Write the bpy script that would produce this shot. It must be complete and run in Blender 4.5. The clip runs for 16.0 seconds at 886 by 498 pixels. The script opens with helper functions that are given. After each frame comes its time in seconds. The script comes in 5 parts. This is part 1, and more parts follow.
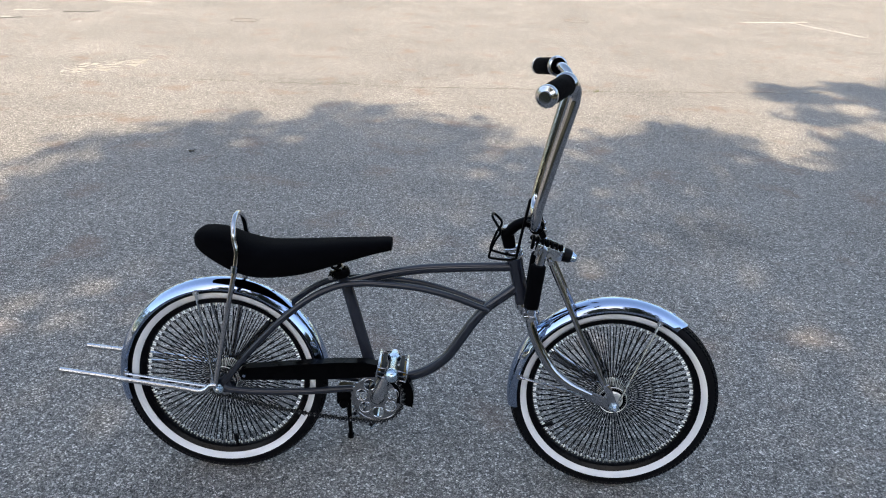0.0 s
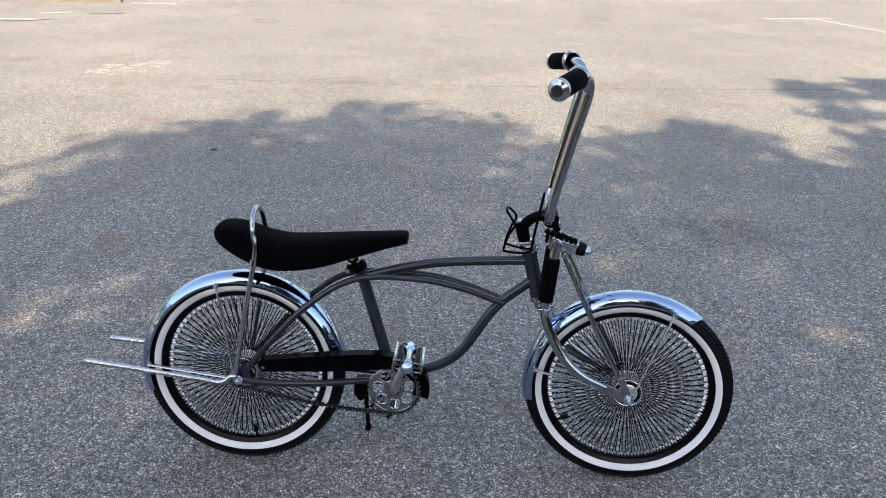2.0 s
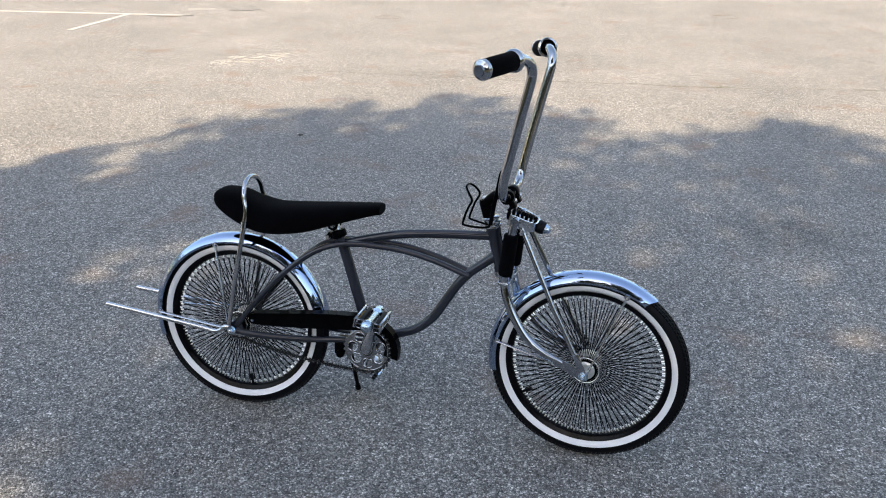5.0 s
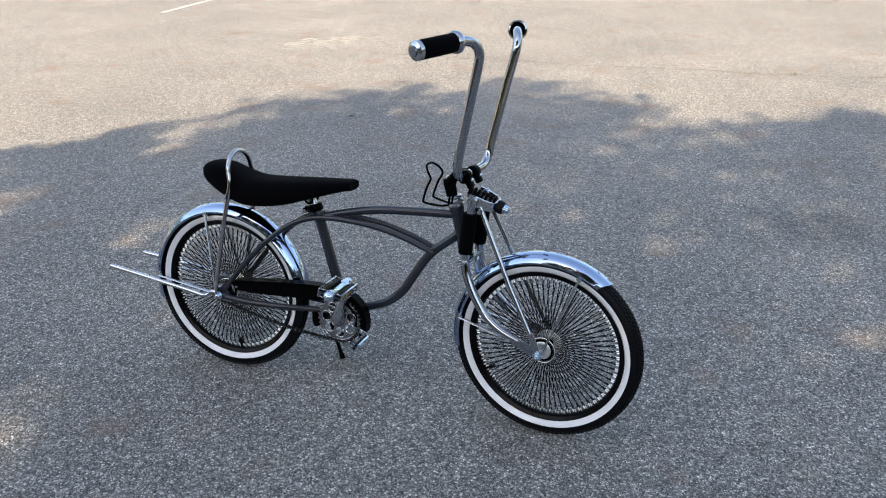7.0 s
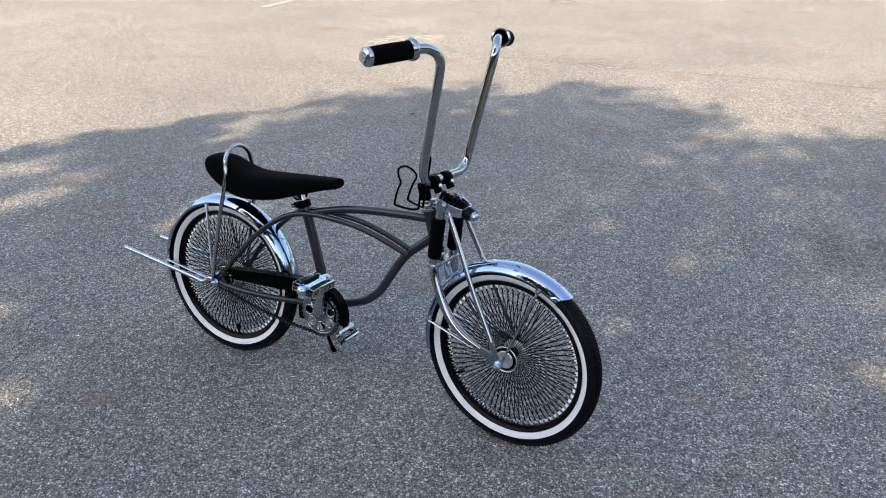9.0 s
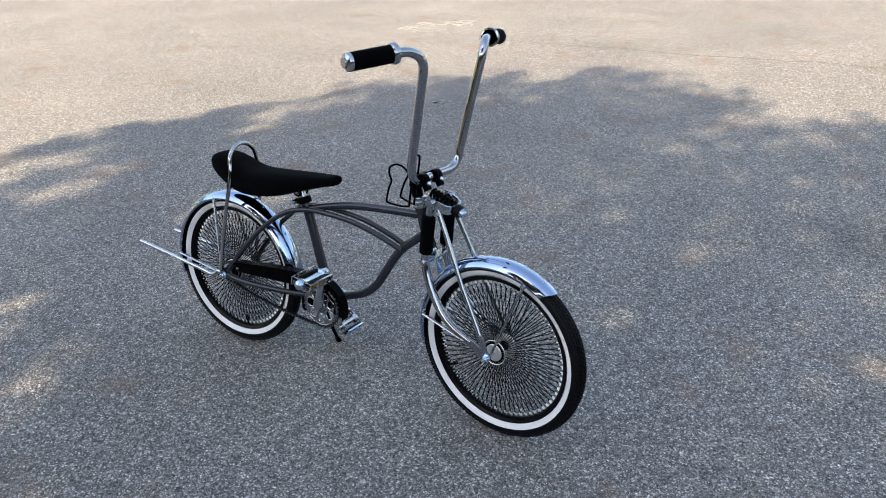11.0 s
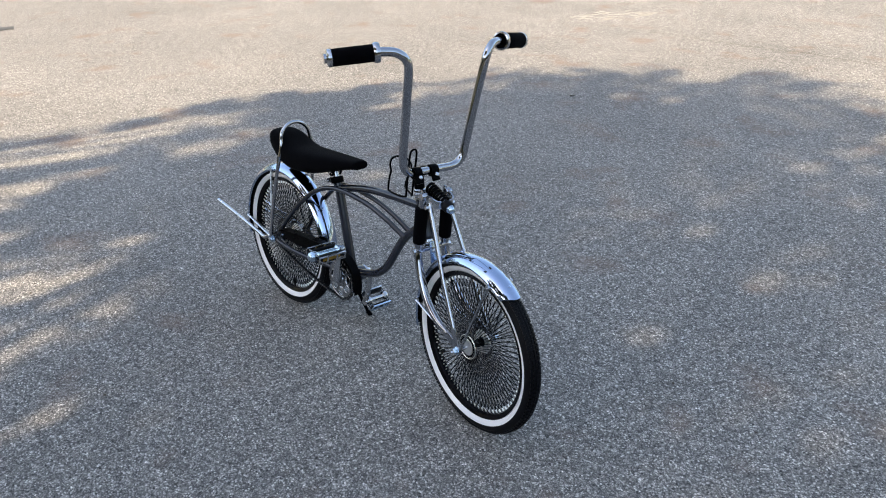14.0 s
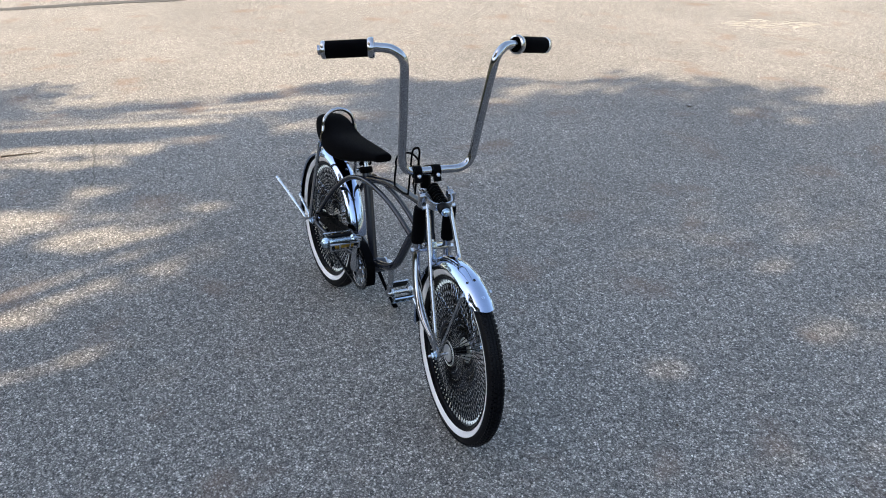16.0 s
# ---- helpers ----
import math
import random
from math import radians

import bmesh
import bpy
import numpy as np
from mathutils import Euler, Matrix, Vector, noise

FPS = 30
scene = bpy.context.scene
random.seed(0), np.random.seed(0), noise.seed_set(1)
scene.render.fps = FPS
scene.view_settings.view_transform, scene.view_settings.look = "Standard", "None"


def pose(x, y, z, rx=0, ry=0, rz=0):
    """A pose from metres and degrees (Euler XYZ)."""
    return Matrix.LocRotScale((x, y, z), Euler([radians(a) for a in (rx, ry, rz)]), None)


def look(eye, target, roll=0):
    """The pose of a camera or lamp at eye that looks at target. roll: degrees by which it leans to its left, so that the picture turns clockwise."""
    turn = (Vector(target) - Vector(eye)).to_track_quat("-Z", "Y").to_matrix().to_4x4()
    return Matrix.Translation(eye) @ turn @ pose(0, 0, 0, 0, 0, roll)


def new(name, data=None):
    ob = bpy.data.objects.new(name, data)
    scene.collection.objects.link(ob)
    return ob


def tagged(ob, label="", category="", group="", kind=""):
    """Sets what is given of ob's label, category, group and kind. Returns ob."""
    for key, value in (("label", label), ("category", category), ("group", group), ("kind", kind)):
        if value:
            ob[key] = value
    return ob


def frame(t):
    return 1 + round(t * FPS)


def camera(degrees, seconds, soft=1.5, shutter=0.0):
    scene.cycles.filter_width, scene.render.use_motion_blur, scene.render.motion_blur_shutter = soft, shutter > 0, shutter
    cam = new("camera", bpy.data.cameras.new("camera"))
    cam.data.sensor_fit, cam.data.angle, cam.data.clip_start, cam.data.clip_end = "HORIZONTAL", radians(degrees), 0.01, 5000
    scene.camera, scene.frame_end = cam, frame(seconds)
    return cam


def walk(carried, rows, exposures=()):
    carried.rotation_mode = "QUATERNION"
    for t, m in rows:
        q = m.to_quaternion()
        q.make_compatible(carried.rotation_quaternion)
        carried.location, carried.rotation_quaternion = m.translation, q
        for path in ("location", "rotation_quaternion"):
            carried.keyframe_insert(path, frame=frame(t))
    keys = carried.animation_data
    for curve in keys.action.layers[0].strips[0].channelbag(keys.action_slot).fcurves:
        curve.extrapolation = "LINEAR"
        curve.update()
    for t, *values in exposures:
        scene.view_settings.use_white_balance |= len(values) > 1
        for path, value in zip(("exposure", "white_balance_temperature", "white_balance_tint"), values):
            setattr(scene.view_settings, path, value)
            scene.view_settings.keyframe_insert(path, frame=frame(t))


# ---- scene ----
cam = camera(59.33, 16.0, soft=1.0)
PATH = [
    (0, (0.188, 0.083, 1.306), (0.075, 1.921, 0.525), 2.70),
    (0.5, (0.187, 0.075, 1.303), (0.060, 1.913, 0.525), 1.96),
    (1, (0.188, 0.072, 1.303), (0.044, 1.916, 0.540), 1.71),
    (1.5, (0.197, 0.063, 1.302), (0.038, 1.899, 0.527), 1.85),
    (2, (0.204, 0.059, 1.302), (0.037, 1.892, 0.518), 2.00),
    (2.5, (0.213, 0.061, 1.299), (0.022, 1.892, 0.517), 1.58),
    (3, (0.235, 0.063, 1.295), (0.014, 1.889, 0.509), 0.91),
    (3.5, (0.287, 0.064, 1.290), (0.031, 1.880, 0.493), 0.71),
    (6, (0.864, -0.037, 1.312), (0.195, 1.671, 0.514), -0.36),
    (6.5, (0.930, -0.011, 1.315), (0.227, 1.672, 0.495), -1.18),
    (7, (0.968, 0.054, 1.307), (0.235, 1.720, 0.477), -0.06),
    (7.5, (1.039, 0.120, 1.321), (0.220, 1.746, 0.493), 0.07),
    (8, (1.152, 0.174, 1.331), (0.270, 1.767, 0.504), -0.68),
    (8.5, (1.262, 0.202, 1.332), (0.321, 1.760, 0.502), -0.09),
    (9, (1.275, 0.202, 1.330), (0.308, 1.741, 0.495), 0.09),
    (11.5, (1.442, 0.292, 1.393), (0.357, 1.717, 0.502), -2.19),
    (12, (1.467, 0.349, 1.399), (0.341, 1.729, 0.490), -2.64),
    (12.5, (1.520, 0.414, 1.412), (0.338, 1.738, 0.490), -1.94),
    (13, (1.651, 0.477, 1.418), (0.375, 1.711, 0.497), -0.88),
    (13.5, (1.782, 0.539, 1.425), (0.414, 1.678, 0.514), -1.02),
    (14, (1.861, 0.590, 1.434), (0.451, 1.680, 0.530), -1.38),
    (14.5, (1.861, 0.654, 1.431), (0.417, 1.697, 0.523), -0.58),
    (15, (1.875, 0.745, 1.437), (0.379, 1.711, 0.527), 0.33),
    (15.5, (1.957, 0.870, 1.435), (0.397, 1.717, 0.513), 0.53),
    (16, (2.053, 0.982, 1.440), (0.440, 1.726, 0.521), -0.23),
]
walk(cam, [(t, look(eye, target, roll)) for t, eye, target, roll in PATH], exposures=[(0, 1.98, 8500, 10), (16, 1.99, 8500, 10)])

# ---- light ----
SUN_ELEVATION, SUN_HEADING = 42.0, 6.0  # degrees; the light travels along +y, turned by the heading towards +x
world = bpy.data.worlds.new("sky")
scene.world = world
world.use_nodes = True
wn = world.node_tree
sky = wn.nodes.new("ShaderNodeTexSky")
sky.sky_type, sky.sun_disc = "NISHITA", False
sky.sun_elevation, sky.sun_rotation = radians(SUN_ELEVATION), radians(180 + SUN_HEADING)
sky.air_density, sky.dust_density, sky.ozone_density = 1.0, 0.8, 1.25
wn.nodes["Background"].inputs["Strength"].default_value = 0.15
wn.links.new(sky.outputs[0], wn.nodes["Background"].inputs[0])

sun_data = bpy.data.lights.new("sun", "SUN")
sun_data.energy, sun_data.angle, sun_data.color = 3.05, radians(0.53), (1.0, 0.915, 0.805)
SUN_WAY = Vector((math.sin(radians(SUN_HEADING)) * math.cos(radians(SUN_ELEVATION)),
                  math.cos(radians(SUN_HEADING)) * math.cos(radians(SUN_ELEVATION)), -math.sin(radians(SUN_ELEVATION))))
sun = new("sun", sun_data)
sun.matrix_world = look((0, 0, 20), tuple(Vector((0, 0, 20)) + SUN_WAY))


# ---- materials ----
def material(name, colour=(0.5, 0.5, 0.5), rough=0.5, metal=0.0, grain=None, wear=0.0, wear_scale=9.0, bump=0.0, bump_scale=300.0,
             rough_vary=0.0, spec=0.5, coat=0.0):
    """A surface with colour variation at two scales, uneven gloss and fine relief, at real-world size."""
    m = bpy.data.materials.new(name)
    m.use_nodes = True
    nt = m.node_tree
    b = nt.nodes["Principled BSDF"]
    b.inputs["Base Color"].default_value = (*colour, 1)
    b.inputs["Roughness"].default_value = rough
    b.inputs["Metallic"].default_value = metal
    b.inputs["Specular IOR Level"].default_value = spec
    if coat:
        b.inputs["Coat Weight"].default_value = coat
        b.inputs["Coat Roughness"].default_value = 0.12
    tc = nt.nodes.new("ShaderNodeTexCoord")
    if wear or grain:
        big = nt.nodes.new("ShaderNodeTexNoise")
        big.inputs["Scale"].default_value, big.inputs["Detail"].default_value = wear_scale, 6
        small = nt.nodes.new("ShaderNodeTexNoise")
        small.inputs["Scale"].default_value, small.inputs["Detail"].default_value = (grain or 240.0), 3
        for n in (big, small):
            nt.links.new(tc.outputs["Object"], n.inputs["Vector"])
        add = nt.nodes.new("ShaderNodeMath")
        add.operation = "ADD"
        nt.links.new(big.outputs[0], add.inputs[0])
        nt.links.new(small.outputs[0], add.inputs[1])
        rmp = nt.nodes.new("ShaderNodeMapRange")
        rmp.inputs["From Min"].default_value, rmp.inputs["From Max"].default_value = 0.65, 1.35
        rmp.inputs["To Min"].default_value, rmp.inputs["To Max"].default_value = 1 - wear, 1 + wear
        nt.links.new(add.outputs[0], rmp.inputs["Value"])
        mul = nt.nodes.new("ShaderNodeVectorMath")
        mul.operation = "SCALE"
        mul.inputs[0].default_value = colour
        nt.links.new(rmp.outputs[0], mul.inputs["Scale"])
        nt.links.new(mul.outputs[0], b.inputs["Base Color"])
        if rough_vary:
            rr = nt.nodes.new("ShaderNodeMapRange")
            rr.inputs["From Min"].default_value, rr.inputs["From Max"].default_value = 0.3, 0.7
            rr.inputs["To Min"].default_value, rr.inputs["To Max"].default_value = max(0.02, rough - rough_vary), rough + rough_vary
            nt.links.new(big.outputs[0], rr.inputs["Value"])
            nt.links.new(rr.outputs[0], b.inputs["Roughness"])
    if bump:
        tex = nt.nodes.new("ShaderNodeTexNoise")
        tex.inputs["Scale"].default_value, tex.inputs["Detail"].default_value = bump_scale, 4
        nt.links.new(tc.outputs["Object"], tex.inputs["Vector"])
        bp = nt.nodes.new("ShaderNodeBump")
        bp.inputs["Strength"].default_value, bp.inputs["Distance"].default_value = bump, 0.001
        nt.links.new(tex.outputs[0], bp.inputs["Height"])
        nt.links.new(bp.outputs[0], b.inputs["Normal"])
    return m


# its blue is reflected sky put into the base colour
SKY_CHROME = material("chrome", (0.325, 0.415, 0.57), 0.05, 1.0, wear=0.06, wear_scale=14, rough_vary=0.03)
CHROME_SISSY = material("plated bar chrome", (0.38, 0.395, 0.425), 0.12, 1.0, wear=0.1, wear_scale=18, rough_vary=0.04)
CHROME_DULL = material("dull chrome", (0.47, 0.49, 0.52), 0.22, 1.0, wear=0.15, wear_scale=25, rough_vary=0.1)
NICKEL = material("nickel", (0.93, 0.93, 0.92), 0.38, 1.0, wear=0.05, wear_scale=40)
# pale blue base colour that carries some of the sky's reflection
CHROME_PALE = material("pale sky-tinted chrome", (0.47, 0.60, 0.72), 0.26, 1.0, wear=0.05, wear_scale=60)
CHROME_DARK = material("smoked chrome", (0.15, 0.165, 0.19), 0.12, 1.0, wear=0.15, wear_scale=60, rough_vary=0.05)
STEEL = material("brushed steel", (0.54, 0.55, 0.57), 0.3, 1.0, wear=0.1, wear_scale=50, rough_vary=0.1)
CHROME_BAR = material("aged chrome", (0.36, 0.38, 0.415), 0.05, 1.0, wear=0.08, wear_scale=14, rough_vary=0.03)
SPOKE = material("twisted steel", (0.022, 0.0225, 0.025), 0.2, 1.0, wear=0.2, wear_scale=30)
RIM = material("black enamelled rim", (0.002, 0.0021, 0.003), 0.22, 0.0, wear=0.2, wear_scale=20, rough_vary=0.06, spec=0.09)
PAINT = material("grey enamel", (0.0165, 0.0195, 0.0285), 0.12, 0.0, grain=500, wear=0.12, wear_scale=6, rough_vary=0.08, bump=0.05, bump_scale=700, spec=0.4)
BLACK = material("black enamel", (0.0016, 0.0017, 0.0022), 0.3, 0.0, wear=0.2, wear_scale=20, rough_vary=0.1, spec=0.02)
RUBBER = material("black rubber", (0.0025, 0.0028, 0.0042), 0.48, 0.0, grain=400, wear=0.25, wear_scale=18, bump=0.15, bump_scale=900, spec=0.11)
WHITEWALL = material("white rubber", (0.72, 0.72, 0.74), 0.55, 0.0, grain=300, wear=0.05, wear_scale=12, bump=0.08, bump_scale=600)
VELVET = material("black velvet", (0.0014, 0.0015, 0.0021), 0.95, 0.0, grain=900, wear=0.4, wear_scale=22, bump=0.35, bump_scale=1400, spec=0.02)
VELVET.node_tree.nodes["Principled BSDF"].inputs["Sheen Weight"].default_value = 0.012
AMBER = material("amber reflector", (0.21, 0.115, 0.014), 0.2, 0.0, grain=300, wear=0.2, wear_scale=60)
CHAIN = material("black chain steel", (0.006, 0.0063, 0.0075), 0.3, 0.0, wear=0.3, wear_scale=60, spec=0.2)
SPROCKET = material("worn chrome plate", (0.31, 0.318, 0.335), 0.13, 1.0, wear=0.12, wear_scale=45, rough_vary=0.06)
LEAF = material("leaf", (0.050, 0.062, 0.036), 0.55, 0.0, wear=0.3, wear_scale=2)
BARK = material("bark", (0.10, 0.075, 0.055), 0.9, 0.0, grain=40, wear=0.4, wear_scale=5, bump=0.8, bump_scale=30)
GRASS = material("weed", (0.10, 0.105, 0.05), 0.7, 0.0, wear=0.3, wear_scale=30)
TWIG = material("twig", (0.05, 0.04, 0.03), 0.85, 0.0, wear=0.3, wear_scale=60)
LINE_PAINT = material("worn line paint", (0.32, 0.31, 0.292), 0.75, 0.0, grain=120, wear=0.35, wear_scale=6, bump=0.4, bump_scale=200)
# for the dark ground strips, the longest of which is painted kerb shade
DARK_PATCH = material("dark ground band", (0.045, 0.043, 0.04), 0.7, 0.0, grain=90, wear=0.25, wear_scale=5, bump=0.4, bump_scale=150)
CRACK = material("crack grit", (0.10, 0.095, 0.085), 0.9, 0.0, grain=90, wear=0.35, wear_scale=5, bump=0.4, bump_scale=150)
# dark ground added behind the camera for the chrome to reflect
UNSEEN_VERGE = material("unseen dark grass", (0.034, 0.034, 0.020), 0.95, 0.0, grain=60, wear=0.4, wear_scale=2, bump=0.9, bump_scale=40, spec=0.1)
STONE = material("kerb stone", (0.15, 0.14, 0.125), 0.85, 0.0, grain=80, wear=0.25, wear_scale=4, bump=0.5, bump_scale=60)


def asphalt_material():
    m = bpy.data.materials.new("asphalt")
    m.use_nodes = True
    nt = m.node_tree
    b = nt.nodes["Principled BSDF"]
    N, K = nt.nodes.new, nt.links.new
    tc = N("ShaderNodeTexCoord")

    def tex(kind, scale, **kw):
        n = N(kind)
        n.inputs["Scale"].default_value = scale
        for k, v in kw.items():
            n.inputs[k].default_value = v
        K(tc.outputs["Object"], n.inputs["Vector"])
        return n

    stones = tex("ShaderNodeTexVoronoi", 215.0)
    coarse = tex("ShaderNodeTexVoronoi", 82.0)
    fine = tex("ShaderNodeTexVoronoi", 470.0)
    mid = tex("ShaderNodeTexNoise", 22.0, Detail=5.0)
    broad = tex("ShaderNodeTexNoise", 1.1, Detail=6.0)
    clump = tex("ShaderNodeTexNoise", 70.0, Detail=2.0)
    patch = tex("ShaderNodeTexNoise", 0.35, Detail=3.0)
    red = tex("ShaderNodeTexNoise", 2.9, Detail=5.0)

    def ramp(src, stops, out=0):
        r = N("ShaderNodeValToRGB")
        els = r.color_ramp.elements
        for i, (p, c) in enumerate(stops):
            e = els[i] if i < 2 else els.new(p)
            e.position, e.color = p, (*c, 1)
        K(src, r.inputs[0])
        return r.outputs[0]

    def sep(col):
        s = N("ShaderNodeSeparateColor")
        K(col, s.inputs[0])
        return s

    def mix(kind, a, bb, f):
        x = N("ShaderNodeMix")
        x.data_type, x.blend_type = "RGBA", kind
        for sock, v in ((x.inputs[0], f), (x.inputs[6], a), (x.inputs[7], bb)):
            if isinstance(v, (int, float)):
                sock.default_value = v
            elif isinstance(v, tuple):
                sock.default_value = (*v, 1)
            else:
                K(v, sock)
        return x.outputs[2]

    g = lambda v, w=0.0: (v * (1 + w), v, v * (1 - w))
    cell = ramp(sep(stones.outputs["Color"]).outputs[0],
                [(0.0, g(0.03)), (0.40, g(0.12, 0.03)), (0.72, g(0.22, 0.05)), (0.90, g(0.42, 0.06)), (1.0, g(0.82, 0.04))])
    cell2 = ramp(sep(fine.outputs["Color"]).outputs[1], [(0.0, g(0.03)), (0.55, g(0.16, 0.04)), (0.85, g(0.38, 0.05)), (1.0, g(0.86, 0.04))])
    chip_on = ramp(sep(coarse.outputs["Color"]).outputs[2], [(0.80, g(0.0)), (0.84, g(1.0))])
    chip_in = ramp(coarse.outputs["Distance"], [(0.09, g(1.0)), (0.17, g(0.0))])
    gaps = ramp(stones.outputs["Distance"], [(0.0, g(1.0)), (0.45, g(1.0)), (0.75, g(0.55))])
    col = mix("MIX", cell, cell2, 0.38)
    col = mix("MULTIPLY", col, ramp(sep(coarse.outputs["Color"]).outputs[0], [(0.0, g(0.76)), (0.25, g(0.92)), (0.75, g(1.05)), (1.0, g(1.28))]), 1.0)
    col = mix("MULTIPLY", col, gaps, 0.9)
    col = mix("MIX", col, (0.62, 0.59, 0.54), mix("MULTIPLY", chip_on, chip_in, 1.0))
    col = mix("MULTIPLY", col, ramp(clump.outputs[0], [(0.30, g(0.76)), (0.5, g(1.0)), (0.72, g(1.26))]), 1.0)
    pits = mix("MULTIPLY", ramp(sep(coarse.outputs["Color"]).outputs[1], [(0.10, g(1.0)), (0.14, g(0.0))]), ramp(coarse.outputs["Distance"], [(0.18, g(1.0)), (0.34, g(0.0))]), 1.0)
    col = mix("MIX", col, (0.025, 0.025, 0.025), pits)
    col = mix("MULTIPLY", col, ramp(mid.outputs[0], [(0.3, g(0.88)), (0.7, g(1.12))]), 1.0)
    col = mix("MULTIPLY", col, ramp(broad.outputs[0], [(0.3, g(0.89)), (0.7, g(1.09, 0.01))]), 1.0)
    col = mix("MULTIPLY", col, ramp(patch.outputs[0], [(0.35, g(0.92)), (0.65, g(1.06))]), 1.0)
    col = mix("MIX", col, (0.165, 0.105, 0.08), ramp(red.outputs[0], [(0.58, g(0.0)), (0.72, g(0.55))]))
    # one darker oval with a ragged edge
    sub = N("ShaderNodeVectorMath")
    sub.operation = "SUBTRACT"
    sub.inputs[1].default_value = (1.24, 3.56, 0)
    K(tc.outputs["Object"], sub.inputs[0])
    sc = N("ShaderNodeVectorMath")
    sc.operation = "MULTIPLY"
    sc.inputs[1].default_value = (1.35, 1.75, 0.5)
    K(sub.outputs[0], sc.inputs[0])
    ln = N("ShaderNodeVectorMath")
    ln.operation = "LENGTH"
    K(sc.outputs[0], ln.inputs[0])
    wob = N("ShaderNodeMath")
    wob.operation = "MULTIPLY_ADD"
    wob.inputs[1].default_value = 0.75
    K(red.outputs[0], wob.inputs[0])
    K(ln.outputs["Value"], wob.inputs[2])
    col = mix("MULTIPLY", col, ramp(wob.outputs[0], [(0.58, g(0.76)), (0.92, g(1.0))]), 1.0)
    K(col, b.inputs["Base Color"])
    b.inputs["Roughness"].default_value = 0.82
    b.inputs["Specular IOR Level"].default_value = 0.35
    h = N("ShaderNodeMath")
    h.operation = "MULTIPLY_ADD"
    h.inputs[1].default_value = -0.6
    K(stones.outputs["Distance"], h.inputs[0])
    K(mid.outputs[0], h.inputs[2])
    bp = N("ShaderNodeBump")
    bp.inputs["Strength"].default_value, bp.inputs["Distance"].default_value = 0.9, 0.006
    K(h.outputs[0], bp.inputs["Height"])
    K(bp.outputs[0], b.inputs["Normal"])
    return m


ASPHALT = asphalt_material()


# ---- mesh helpers ----
def mesh_object(name, bm, mats, smooth=True):
    me = bpy.data.meshes.new(name)
    bmesh.ops.recalc_face_normals(bm, faces=bm.faces)
    bm.to_mesh(me)
    bm.free()
    for mt in mats if isinstance(mats, (list, tuple)) else [mats]:
        me.materials.append(mt)
    if smooth:
        me.shade_smooth()
        me.set_sharp_from_angle(angle=radians(38))
    return new(name, me)


def part(name, bm, mats, parent, label="", m=None, smooth=True):
    """Links a bmesh as one mesh object under a thing or under a part."""
    ob = mesh_object(name, bm, mats, smooth)
    ob.parent = parent
    if m is not None:
        ob.matrix_basis = m
    if label:
        tagged(ob, label)
    return ob


def curve_points(pts, k=8):
    """A smooth line through the points, with k steps between neighbours."""
    p = [Vector(q) for q in pts]
    p = [2 * p[0] - p[1]] + p + [2 * p[-1] - p[-2]]
    out = []
    for i in range(1, len(p) - 2):
        a, b, c, d = p[i - 1], p[i], p[i + 1], p[i + 2]
        for j in range(k):
            t = j / k
            out.append(0.5 * (2 * b + (c - a) * t + (2 * a - 5 * b + 4 * c - d) * t * t + (3 * b - a - 3 * c + d) * t ** 3))
    return out + [p[-2]]


def add_tube(bm, pts, r, n=12, flat=1.0, caps=True, mat=0, closed=False, up=None):
    """Sweeps a round or flattened section along pts. r: one radius or one for each point. flat: the section's second half-axis over the first."""
    pts = [Vector(q) for q in pts]
    cnt = len(pts)
    rs = [r] * cnt if isinstance(r, (int, float)) else [float(v) for v in np.interp(np.linspace(0, 1, cnt), np.linspace(0, 1, len(r)), r)]
    tang = []
    for i in range(cnt):
        a = pts[(i - 1) % cnt] if closed or i else pts[0]
        b = pts[(i + 1) % cnt] if closed or i < cnt - 1 else pts[-1]
        tang.append((b - a).normalized())
    ref = Vector(up) if up else (Vector((0, 1, 0)) if abs(tang[0].y) < 0.9 else Vector((1, 0, 0)))
    u = (ref - tang[0] * ref.dot(tang[0])).normalized()
    rings = []
    for i in range(cnt):
        u = (u - tang[i] * u.dot(tang[i])).normalized()
        v = tang[i].cross(u)
        rings.append([bm.verts.new(pts[i] + rs[i] * (math.cos(2 * math.pi * j / n) * u + flat * math.sin(2 * math.pi * j / n) * v)) for j in range(n)])
    for i in range(cnt if closed else cnt - 1):
        a, b = rings[i], rings[(i + 1) % cnt]
        for j in range(n):
            f = bm.faces.new((a[j], a[(j + 1) % n], b[(j + 1) % n], b[j]))
            f.material_index = mat
    if caps and not closed:
        for ring in (rings[0], rings[-1]):
            bm.faces.new(ring).material_index = mat
    return bm


def tube(pts, r, n=12, smooth=0, **kw):
    return add_tube(bmesh.new(), curve_points(pts, smooth) if smooth else pts, r, n, **kw)


